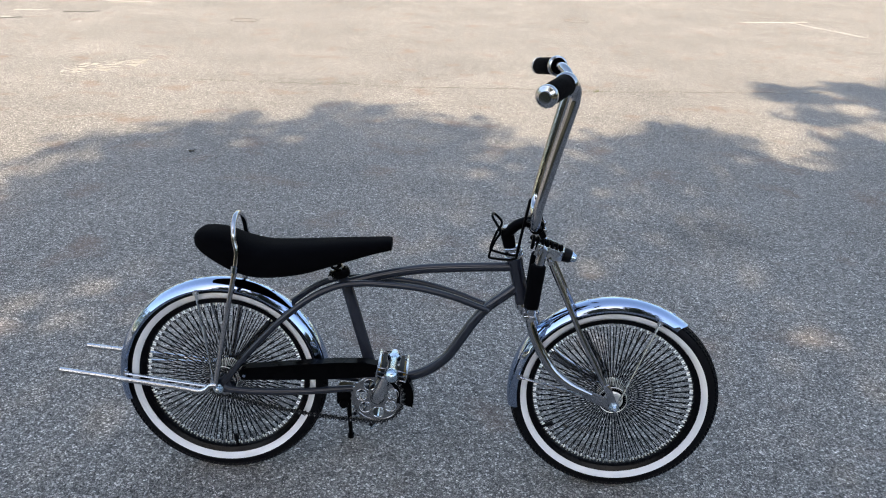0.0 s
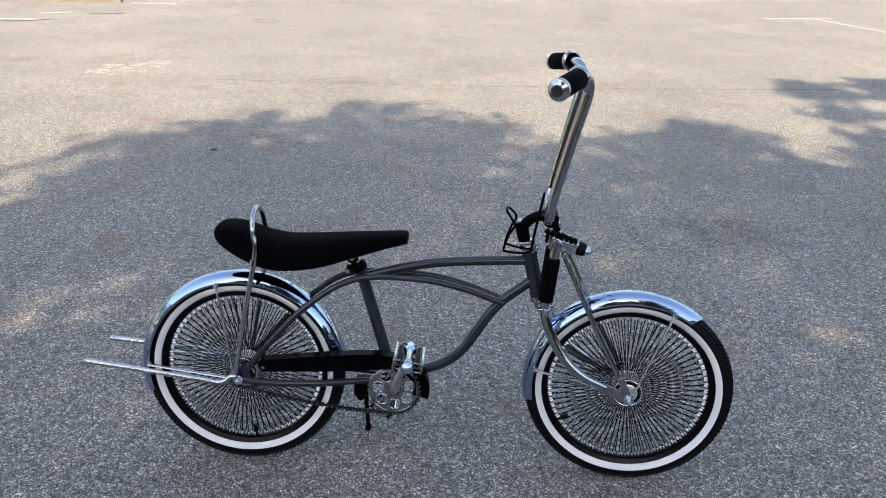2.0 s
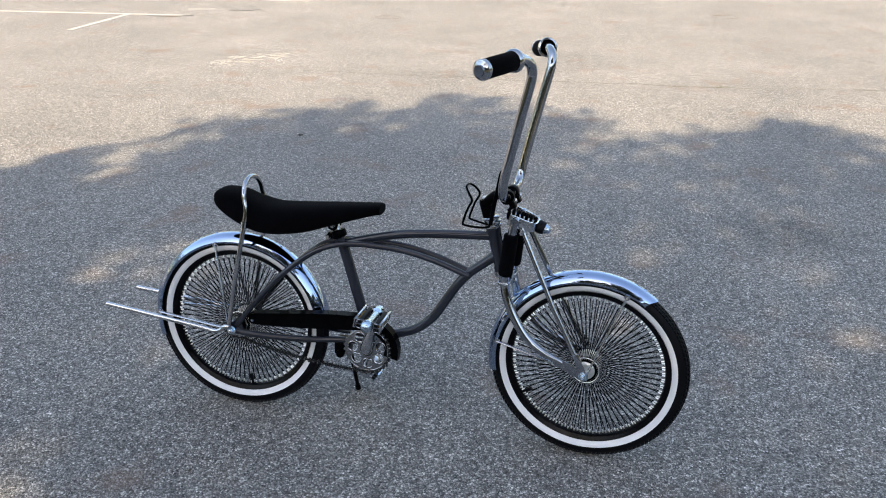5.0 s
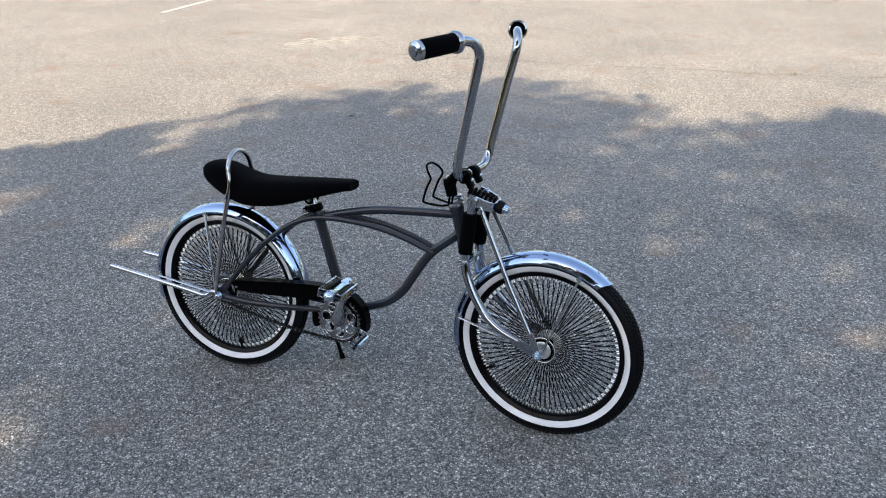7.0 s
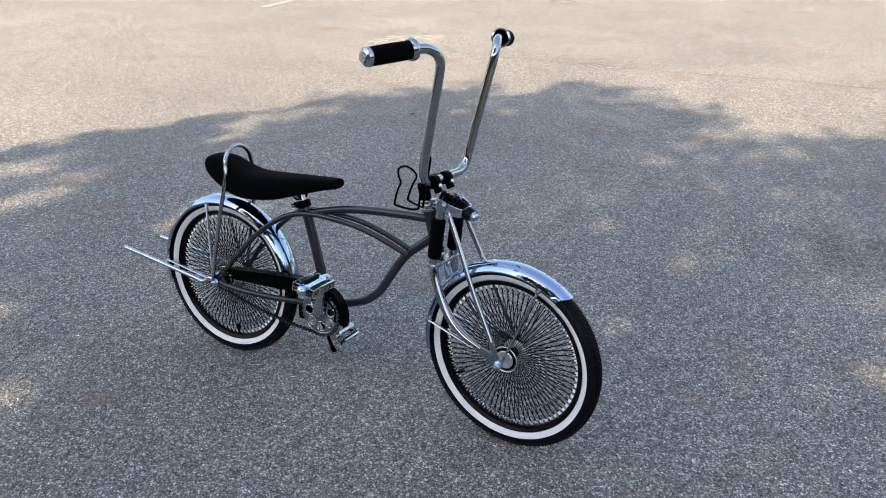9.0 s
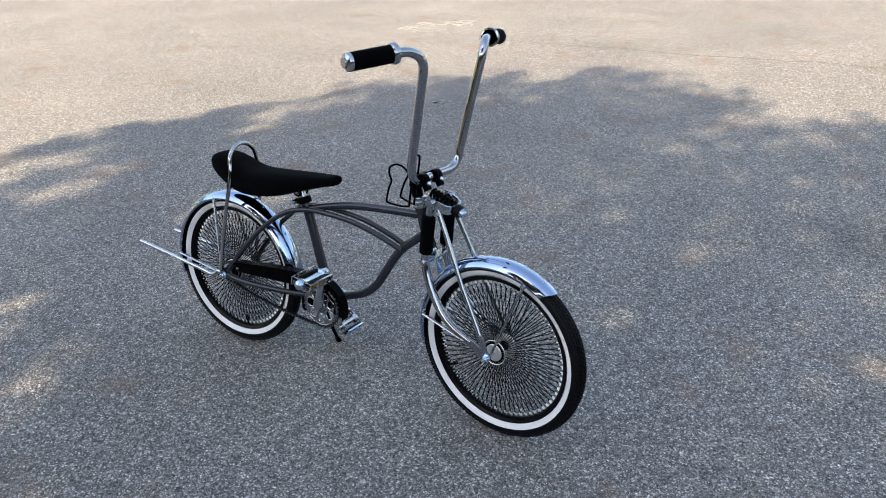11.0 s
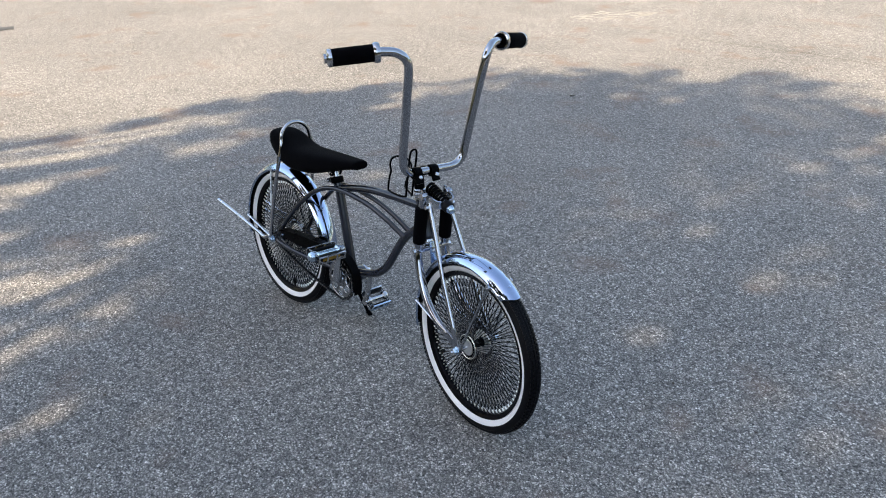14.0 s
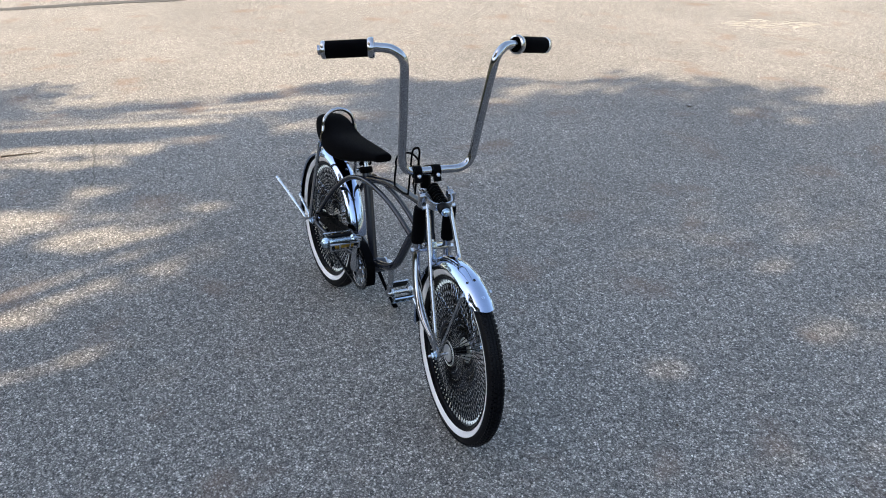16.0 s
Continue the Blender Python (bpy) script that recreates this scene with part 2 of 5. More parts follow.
def add_lathe(bm, profile, n=48, m=None, closed=False, mat=0, mats=None):
    """Turns a profile of (radius, y) about the Y axis, then moves it by m."""
    m = m or Matrix()
    rings = []
    for r, y in profile:
        if r < 1e-6:
            rings.append([bm.verts.new(m @ Vector((0, y, 0)))])
        else:
            rings.append([bm.verts.new(m @ Vector((r * math.cos(2 * math.pi * j / n), y, r * math.sin(2 * math.pi * j / n)))) for j in range(n)])
    cnt = len(rings)
    for i in range(cnt if closed else cnt - 1):
        a, b = rings[i], rings[(i + 1) % cnt]
        for j in range(n):
            q = (j + 1) % n
            vs = [a[0], b[q], b[j]] if len(a) == 1 else [a[j], a[q], b[0]] if len(b) == 1 else [a[j], a[q], b[q], b[j]]
            f = bm.faces.new(vs)
            f.material_index = mats[i] if mats else mat
    return bm


def lathe(profile, n=48, m=None, **kw):
    return add_lathe(bmesh.new(), profile, n, m, **kw)


def along(a, b):
    """A pose at a whose Y axis points to b."""
    a, b = Vector(a), Vector(b)
    return Matrix.Translation(a) @ (b - a).to_track_quat("Y", "Z").to_matrix().to_4x4()


def add_box(bm, size, m=None, mat=0, bevel=0.0):
    m = m or Matrix()
    x, y, z = (s / 2 for s in size)
    vs = [bm.verts.new(m @ Vector((sx * x, sy * y, sz * z))) for sx in (-1, 1) for sy in (-1, 1) for sz in (-1, 1)]
    fs = [bm.faces.new([vs[i] for i in q]) for q in ((0, 1, 3, 2), (4, 6, 7, 5), (0, 4, 5, 1), (2, 3, 7, 6), (0, 2, 6, 4), (1, 5, 7, 3))]
    for f in fs:
        f.material_index = mat
    if bevel:
        es = list({e for f in fs for e in f.edges})
        bmesh.ops.bevel(bm, geom=es, offset=bevel, segments=2, affect="EDGES", profile=0.5)
    return bm


def plate(outline, y0, y1, bevel=0.0):
    """A sheet in the XZ plane, given by its outline, from y0 to y1."""
    bm = bmesh.new()
    a = [bm.verts.new((x, y0, z)) for x, z in outline]
    b = [bm.verts.new((x, y1, z)) for x, z in outline]
    n = len(a)
    f1, f2 = bm.faces.new(a), bm.faces.new(list(reversed(b)))
    for i in range(n):
        bm.faces.new((a[i], b[i], b[(i + 1) % n], a[(i + 1) % n]))
    if bevel:
        bmesh.ops.bevel(bm, geom=list(f1.edges) + list(f2.edges), offset=bevel, segments=2, affect="EDGES", profile=0.5)
    return bm


def mirror_y(pts):
    return [(x, -y, z) for x, y, z in pts]


# ---- ground ----
def build_ground():
    bm = bmesh.new()
    xs = [-2500, -200, -40, -15, -6, 0, 6, 15, 40, 200, 2500]
    grid = [[bm.verts.new((x, y, 0)) for y in xs] for x in xs]
    for i in range(len(xs) - 1):
        for j in range(len(xs) - 1):
            bm.faces.new((grid[i][j], grid[i + 1][j], grid[i + 1][j + 1], grid[i][j + 1]))
    ob = mesh_object("ground", bm, ASPHALT, smooth=False)
    tagged(ob, "worn grey asphalt of an open parking lot", "ground", kind="structure")
    return ob


build_ground()

# ---- bicycle ----
# Own axes: x forward, y to its left, z up in its plane; the origin is where the rear tyre meets the ground.
HEADING, LEAN_LEFT = 4.04, 5.64
bike = new("lowrider_bicycle")
bike.matrix_world = Matrix.Translation((-0.4284, 1.6590, 0.0)) @ pose(0, 0, 0, 0, 0, HEADING) @ pose(0, 0, 0, -LEAN_LEFT)
tagged(bike, "grey lowrider bicycle with chrome parts leaning on its black kickstand", "bicycle")

REAR, FRONT = (0.0, 0.0, 0.25), (0.950, 0.0, 0.250)
BRACKET = (0.376, 0.0, 0.236)
HEAD_LOW, HEAD_HIGH = Vector((0.715, 0, 0.477)), Vector((0.687, 0, 0.586))
HEAD_WAY = (HEAD_HIGH - HEAD_LOW).normalized()
STEER = Matrix.Translation(HEAD_LOW) @ Matrix.Rotation(radians(-6.8), 4, HEAD_WAY) @ Matrix.Translation(-HEAD_LOW)


BAR_STEER = Matrix.Translation(HEAD_LOW) @ Matrix.Rotation(radians(-5.3), 4, HEAD_WAY) @ Matrix.Translation(-HEAD_LOW)


def head(d):
    return HEAD_LOW + HEAD_WAY * d


# -- frame
def build_frame():
    bm = tube([(0.690, 0, 0.563), (0.569, 0, 0.556), (0.463, 0, 0.546), (0.374, 0, 0.527), (0.290, 0, 0.503)], 0.0115, 16, smooth=6)
    add_tube(bm, curve_points([(0.703, 0, 0.517), (0.668, 0, 0.488), (0.633, 0, 0.459), (0.603, 0, 0.423), (0.572, 0, 0.373), (0.541, 0, 0.325),
                               (0.500, 0, 0.289), (0.452, 0, 0.268), (0.385, 0, 0.248)], 6), 0.0125, 16)
    add_tube(bm, [(0.372, 0, 0.236), (0.297, 0, 0.491), (0.281, 0, 0.530)], 0.0142, 20)
    add_lathe(bm, [(0.0, -0.034), (0.0235, -0.034), (0.0252, -0.031), (0.0252, 0.031), (0.0235, 0.034), (0.0, 0.034)], 28, Matrix.Translation(BRACKET))
    frame_ob = part("frame", bm, PAINT, bike, "satin grey painted steel cantilever frame")
    for s in (-1, 1):
        cup = [(0.0, s * 0.0335), (0.0215, s * 0.0335), (0.0225, s * 0.036), (0.0225, s * 0.041), (0.0200, s * 0.043), (0.0, s * 0.043)]
        part("bearing_cup", lathe(cup, 28, Matrix.Translation(BRACKET)), CHROME_DULL if s > 0 else BLACK, frame_ob)
    d = 0.112
    bm = lathe([(0.0, -0.003), (0.0175, -0.003), (0.0185, 0.0), (0.0185, 0.010), (0.0170, 0.014), (0.0170, d - 0.014), (0.0185, d - 0.010), (0.0185, d), (0.0175, d + 0.003), (0, d + 0.003)],
               28, along(HEAD_LOW, HEAD_HIGH))
    part("head_tube", bm, PAINT, frame_ob)
    side = [(0.012, -0.062, 0.262), (0.070, -0.058, 0.338), (0.132, -0.052, 0.408), (0.162, -0.049, 0.436), (0.206, -0.044, 0.472), (0.250, -0.036, 0.497),
            (0.290, -0.026, 0.508), (0.333, -0.023, 0.5125), (0.376, -0.022, 0.513), (0.465, -0.020, 0.506), (0.546, -0.018, 0.487), (0.600, -0.0165, 0.468), (0.634, -0.015, 0.455)]
    stay = [(0.010, -0.062, 0.250), (0.030, -0.061, 0.243), (0.100, -0.056, 0.238), (0.200, -0.046, 0.238), (0.300, -0.030, 0.242), (0.362, -0.022, 0.240)]
    drop = [(-0.020, 0.254), (-0.016, 0.240), (0.000, 0.236), (0.030, 0.236), (0.036, 0.246), (0.026, 0.262), (0.026, 0.276), (0.014, 0.284), (0.004, 0.272), (-0.010, 0.266)]
    for s in (1, -1):
        part("seat_stay", tube([(x, s * y, z) for x, y, z in side], 0.0078, 12, smooth=5), PAINT, frame_ob)
        part("chain_stay", tube([(x, s * y, z) for x, y, z in stay], 0.0088, 12, smooth=5), PAINT, frame_ob)
        part("dropout", plate(drop, -s * 0.0645, -s * 0.0595, 0.001), PAINT, frame_ob)
    bm = lathe([(0.0150, 0), (0.0195, 0.001), (0.0205, 0.004), (0.0205, 0.016), (0.0195, 0.020), (0.0150, 0.021)], 28, along((0.2855, 0, 0.520), (0.2765, 0, 0.5455)))
    add_box(bm, (0.016, 0.020, 0.016), Matrix.Translation((0.262, 0, 0.524)), bevel=0.002)
    clamp = part("seat_clamp", bm, BLACK, frame_ob, "black seat clamp")
    bm = lathe([(0, -0.024), (0.005, -0.024), (0.0068, -0.021), (0.0068, -0.014), (0.0035, -0.013), (0.0035, 0.013), (0.006, 0.014), (0.006, 0.019), (0, 0.021)], 16,
               Matrix.Translation((0.259, 0, 0.524)))
    part("clamp_bolt", bm, CHROME_DULL, bike)
    return frame_ob


build_frame()


# -- wheels
def wheel_parts(wheel, valve_angle):
    # tyre, a rounded casing open towards the rim
    prof, n = [], 26
    for i in range(n + 1):
        a = radians(-128 + 256 * i / n)
        prof.append((0.2260 + 0.0224 * math.cos(a), 0.0206 * math.sin(a)))
    prof += [(0.2075, 0.0135), (0.2075, -0.0135)]
    part("tyre", lathe(prof, 112, closed=True), RUBBER, wheel, "black rubber tyre with a white side band")
    # tread: three rows of small blocks round the crown
    bm = bmesh.new()
    rows = [(0.0, 0.2482, 0.0), (0.0080, 0.2468, 0.5), (-0.0080, 0.2468, 0.5), (0.0138, 0.2430, 0.0), (-0.0138, 0.2430, 0.0)]
    for y, r, ph in rows:
        for k in range(126):
            a = 2 * math.pi * (k + ph) / 126
            tilt = math.atan2(y * 0.8, 0.024)
            m = Matrix.Rotation(-a, 4, "Y") @ Matrix.Translation((r, y, 0)) @ Matrix.Rotation(tilt, 4, "Z")
            add_box(bm, (0.0056, 0.0060, 0.0088), m)
    part("tread", bm, RUBBER, wheel, smooth=False)
    for s in (-1, 1):
        band = []
        for i in range(9):
            r = 0.2052 + (0.2232 - 0.2052) * i / 8
            c = max(0.0, 1 - ((r - 0.2260) / 0.0232) ** 2)
            band.append((r, s * (0.0206 * math.sqrt(c) + 0.0007)))
        band += [(0.2232, s * 0.0192), (0.2052, s * 0.0083)]
        part("whitewall", lathe(band, 112, closed=True), WHITEWALL, wheel, "white rubber side band of the tyre")
    rim = [(0.2065, -0.0125), (0.2075, -0.0150), (0.2060, -0.0160), (0.2035, -0.0150), (0.1990, -0.0120), (0.1950, -0.0105), (0.1925, -0.0060), (0.1920, 0.0),
           (0.1925, 0.0060), (0.1950, 0.0105), (0.1990, 0.0120), (0.2035, 0.0150), (0.2060, 0.0160), (0.2075, 0.0150), (0.2065, 0.0125), (0.2000, 0.0080), (0.1990, 0.0), (0.2000, -0.0080)]
    part("rim", lathe(rim, 112, closed=True), RIM, wheel, "glossy black rim")
    barrel = [(0.0145, -0.0244), (0.0110, -0.0198), (0.0100, 0.0), (0.0110, 0.0198), (0.0145, 0.0244)]
    hub = part("hub", lathe(barrel, 32), BLACK, wheel, "chrome wide-flange hub")
    for s in (-1, 1):
        # flange with a raised edge, a dark recess and a domed cap
        flange = [(0.0140, s * 0.0219), (0.0300, s * 0.0230), (0.0342, s * 0.0239), (0.0350, s * 0.0251), (0.0348, s * 0.0266), (0.0340, s * 0.0271), (0.0330, s * 0.0266), (0.0325, s * 0.0253), (0.0140, s * 0.0251)]
        part("flange", lathe(flange, 48, closed=True), NICKEL, hub)
        part("recess", lathe([(0.0236, s * 0.0252), (0.0327, s * 0.0254), (0.0327, s * 0.0260), (0.0236, s * 0.0260)], 40, closed=True), BLACK, hub, "dark ring in the hub flange")
        heads = bmesh.new()
        for k in range(36):
            a = 2 * math.pi * k / 36
            add_lathe(heads, [(0.00085, 0), (0.0007, 0.0006), (0, 0.0008)], 6, along((0.0302 * math.cos(a), s * 0.0259, 0.0302 * math.sin(a)), (0.0302 * math.cos(a), s * 1.0, 0.0302 * math.sin(a))))
        part("spoke_heads", heads, NICKEL, hub)
        part("hub_cap", lathe([(0.0238, s * 0.0251), (0.0238, s * 0.0276), (0.0229, s * 0.0283), (0.0140, s * 0.0289), (0.0060, s * 0.0293), (0.0, s * 0.0293)], 40), NICKEL, hub)
    # valve
    a = radians(valve_angle)
    d = Vector((math.cos(a), 0, math.sin(a)))
    bm = lathe([(0.0, 0), (0.0040, 0), (0.0040, 0.014), (0.0046, 0.015), (0.0046, 0.029), (0.0036, 0.031), (0, 0.031)], 12, along(d * 0.195, d * 0.16))
    part("valve", bm, RUBBER, wheel)


def spoke_mesh(lean):
    """A spoke of twisted flat wire in the wheel's axes, with its bright nipple; lean: degrees between its ends."""
    bm = bmesh.new()
    a, b = Matrix.Rotation(radians(lean), 3, "Y") @ Vector((0.0315, -0.0249, 0)), Vector((0.1925, -0.002, 0))
    way = (b - a).normalized()
    u = way.cross(Vector((0, 1, 0))).normalized()
    v = way.cross(u)
    rings, k = [], 30
    for i in range(k + 1):
        p, t = a.lerp(b, i / k), i * 0.9
        c, d = math.cos(t) * u + math.sin(t) * v, math.cos(t) * v - math.sin(t) * u
        f = min(1.0, 0.62 + 1.1 * i / k)
        rings.append([bm.verts.new(p + f * w * c + f * h * d) for w, h in ((0.0013, 0.0008), (-0.0013, 0.0008), (-0.0013, -0.0008), (0.0013, -0.0008))])
    for r0, r1 in zip(rings, rings[1:]):
        for j in range(4):
            bm.faces.new((r0[j], r0[(j + 1) % 4], r1[(j + 1) % 4], r1[j]))
    p0, p1 = b - way * 0.0085, b
    add_tube(bm, [p0, p0 + way * 0.001, p1], [0.0012, 0.0019, 0.0019], 8, mat=1)
    me = bpy.data.meshes.new("spoke")
    bmesh.ops.recalc_face_normals(bm, faces=bm.faces)
    bm.to_mesh(me)
    bm.free()
    me.materials.append(SPOKE)
    me.materials.append(NICKEL)
    return me


SPOKES = [spoke_mesh(0.5), spoke_mesh(-0.5)]


def build_wheel(name, centre, valve_angle, steer=None):
    hub_axle = [(0, -0.082), (0.0030, -0.0825), (0.0046, -0.080), (0.0046, 0.080), (0.0030, 0.0825), (0, 0.082)]
    wheel = part(name, lathe(hub_axle, 16), CHROME_DULL, bike, "whitewall bicycle wheel with many twisted spokes", m=(steer or Matrix()) @ Matrix.Translation(centre))
    wheel_parts(wheel, valve_angle)
    for k in range(144):
        far = k % 2
        ob = new("spoke", SPOKES[(k // 2) % 2])
        ob.parent = wheel
        turn = Matrix.Rotation(radians(-k * 2.5), 4, "Y")
        ob.matrix_basis = turn @ (Matrix.Rotation(math.pi, 4, "X") if far else Matrix())
    return wheel


build_wheel("wheel", REAR, -84)
build_wheel("wheel", FRONT, -146, STEER)


# -- fenders
def fender(centre, start, end, crown, lip, m=None, name="fender", cut=0.0):
    """A crowned chrome blade over a wheel, between two angles, with rolled lips. Angles from straight ahead, upwards. cut: degrees by which the lips end before the crown does."""
    bm = bmesh.new()
    cx, _, cz = centre
    sec, n = [], 14
    for i in range(n + 1):
        t = -1 + 2 * i / n
        drop = (crown - lip) * (0.5 * (1 - math.sqrt(max(0.0, 1 - abs(t) ** 2.4))) + 0.5 * abs(t) ** 2.2)
        sec.append((0.0335 * t, crown - drop))
    roll = [(0.0335 * s, lip - 0.004) for s in (1, -1)]
    loop = [(roll[1][0] + 0.0012, roll[1][1])] + sec + [(roll[0][0] - 0.0012, roll[0][1])]
    inner = [(y * 0.955, r - 0.0016) for y, r in reversed(loop)]
    loop = loop + inner
    steps = 72
    rings = []
    for k in range(steps + 1):
        a = radians(start + (end - start) * k / steps)
        edge = min(k, steps - k)
        narrow = (0.94, 0.98)[edge] if edge < 2 else 1.0
        ring = []
        for y, r in loop:
            b = a + radians(cut) * (abs(y) / 0.0335) ** 2 * max(0.0, 1 - k / 26) ** 2
            ring.append(bm.verts.new((cx + r * math.cos(b), y * narrow, cz + r * math.sin(b))))
        rings.append(ring)
    q = len(loop)
    for r0, r1 in zip(rings, rings[1:]):
        for j in range(q):
            bm.faces.new((r0[j], r0[(j + 1) % q], r1[(j + 1) % q], r1[j]))
    for ring in (rings[0], rings[-1]):
        for j in range(q // 2 - 1):
            bm.faces.new((ring[j], ring[j + 1], ring[q - 2 - j], ring[q - 1 - j]))
    return part(name, bm, SKY_CHROME, bike, "chrome fender over a wheel", m=m)


rear_fender = fender(REAR, 8, 195, 0.2570, 0.2370, name="rear_fender")
front_fender = fender(FRONT, 53, 190.5, 0.2570, 0.2370, STEER, name="front_fender", cut=4.5)


def fender_stay(parent, a, b, r=0.0060):
    """A flat-ended rod from a fender's lip to an axle."""
    bm = tube([a, b], r, 10, flat=0.5, up=(0, 1, 0))
    add_lathe(bm, [(0, -0.003), (0.007, -0.003), (0.007, 0.003), (0, 0.003)], 12, Matrix.Translation(a))
    return part("fender_stay", bm, CHROME_DULL, parent)


for s in (-1, 1):
    fender_stay(rear_fender, (-0.053, s * 0.037, 0.476), (-0.010, s * 0.068, 0.262))
    fender_stay(rear_fender, (-0.232, s * 0.037, 0.262), (-0.014, s * 0.068, 0.252))
    fender_stay(front_fender, (1.033, s * 0.037, 0.466), (0.958, s * 0.056, 0.256))
    fender_stay(front_fender, (0.722, s * 0.037, 0.295), (0.940, s * 0.050, 0.252))


def rivets(parent, centre, angles, crown):
    for a in angles:
        d = Vector((math.cos(radians(a)), 0, math.sin(radians(a))))
        base = Vector(centre) + d * (crown - 0.001)
        part("rivet", lathe([(0.0048, 0), (0.0042, 0.0016), (0.0022, 0.0026), (0, 0.0029)], 12, along(base, base + d)), SKY_CHROME, parent)


rivets(rear_fender, REAR, (105, 38, 62), 0.2570)
rivets(front_fender, FRONT, (62, 118, 108), 0.2570)


# -- axle nuts
def axle_nut(x, y, z, s, m=None):
    bm = lathe([(0, 0), (0.0105, 0), (0.0105, 0.002), (0.0085, 0.003), (0.0085, 0.009), (0.007, 0.011), (0, 0.011)], 6, Matrix.Translation((x, y, z)) @ Matrix.Rotation(0 if s > 0 else math.pi, 4, "X"))
    add_lathe(bm, [(0.006, 0.0), (0.0125, 0.0), (0.0125, 0.0015), (0.006, 0.0015)], 20, Matrix.Translation((x, y, z)) @ Matrix.Rotation(0 if s > 0 else math.pi, 4, "X"))
    nut = part("axle_nut", bm, CHROME_PALE, bike, m=m, smooth=False)
    part("axle_end", lathe([(0, 0.0105), (0.0048, 0.0105), (0.0048, 0.0122), (0.0030, 0.0135), (0, 0.0135)], 12, Matrix.Translation((x, y, z)) @ Matrix.Rotation(0 if s > 0 else math.pi, 4, "X")), STEEL, nut)


for s in (-1, 1):
    axle_nut(0, s * 0.072, 0.25, s)
    axle_nut(0.950, s * 0.062, 0.250, s, STEER)


# -- seat, seat post and sissy bar
def build_seat():
    top = [(-0.056, 0.604), (-0.050, 0.621), (-0.030, 0.629), (0.011, 0.626), (0.063, 0.609), (0.116, 0.600), (0.195, 0.604), (0.274, 0.611), (0.353, 0.617), (0.390, 0.620), (0.400, 0.618)]
    low = [(-0.056, 0.600), (-0.050, 0.588), (-0.030, 0.570), (0.011, 0.545), (0.063, 0.524), (0.116, 0.520), (0.195, 0.531), (0.274, 0.556), (0.353, 0.582), (0.390, 0.592), (0.400, 0.594)]
    wide = [0.012, 0.036, 0.052, 0.062, 0.066, 0.066, 0.060, 0.048, 0.036, 0.030, 0.028]
    a = curve_points([(x, 0, z) for x, z in top], 5)
    b = curve_points([(x, 0, z) for x, z in low], 5)
    w = curve_points([(v, 0, 0) for v in wide], 5)
    bm, rings, n = bmesh.new(), [], 26
    for p, q, r in zip(a, b, w):
        mid, half = (p.z + q.z) / 2, (p.z - q.z) / 2
        ring = []
        for j in range(n):
            t = 2 * math.pi * j / n
            c, s = math.cos(t), math.sin(t)
            y = r.x * math.copysign(abs(c) ** 0.7, c)
            z = mid + half * math.copysign(abs(s) ** (0.75 if s > 0 else 0.55), s)
            ring.append(bm.verts.new(((p.x + q.x) / 2, y, z)))
        rings.append(ring)
    for r0, r1 in zip(rings, rings[1:]):
        for j in range(n):
            bm.faces.new((r0[j], r0[(j + 1) % n], r1[(j + 1) % n], r1[j]))
    bm.faces.new(rings[0])
    bm.faces.new(rings[-1])
    seat_ob = part("banana_seat", bm, VELVET, bike, "black velvet banana seat with an upturned back")
    post = tube([(0.283, 0, 0.528), (0.270, 0, 0.560)], 0.0105, 18)
    part("seat_post", post, CHROME_DULL, bike, "chrome seat post")
    bm = bmesh.new()
    for y in (-0.015, 0.015):
        ring = [(0.270 + 0.0115 * math.cos(radians(a)), y, 0.5555 + 0.0115 * math.sin(radians(a))) for a in range(0, 360, 20)]
        add_tube(bm, ring, 0.0034, 8, closed=True)
        add_box(bm, (0.016, 0.006, 0.012), Matrix.Translation((0.270, y, 0.571)), bevel=0.001)
    part("saddle_bolt", lathe([(0, -0.021), (0.0052, -0.021), (0.0062, -0.018), (0.0062, -0.0125), (0.0038, -0.012), (0.0038, 0.012), (0.0062, 0.0125), (0.0062, 0.018), (0, 0.020)], 12, Matrix.Translation((0.270, 0, 0.5555))), CHROME_DULL, seat_ob)
    part("saddle_bracket", bm, BLACK, seat_ob)


build_seat()
half = [(-0.006, -0.078, 0.256), (0.018, -0.075, 0.390), (0.043, -0.069, 0.520), (0.049, -0.064, 0.556), (0.051, -0.059, 0.588), (0.046, -0.0555, 0.610)]
half += [(0.046 - 0.006 * math.sin(radians(a)), -0.0545 * math.cos(radians(a)), 0.612 + 0.051 * math.sin(radians(a))) for a in (18, 36, 54, 72)]
sissy_line = curve_points(half + [(0.040, 0, 0.663)] + mirror_y(half)[::-1], 6)
sissy = part("sissy_bar", add_tube(bmesh.new(), sissy_line, 0.0062, 12), CHROME_SISSY, bike, "chrome hoop sissy bar behind the seat")
for s in (-1, 1):
    part("bar_clamp", lathe([(0.0062, 0), (0.0085, 0.001), (0.0085, 0.016), (0.0062, 0.017)], 14, along((0.046, s * 0.0665, 0.540), (0.049, s * 0.0625, 0.565))), SKY_CHROME, sissy)
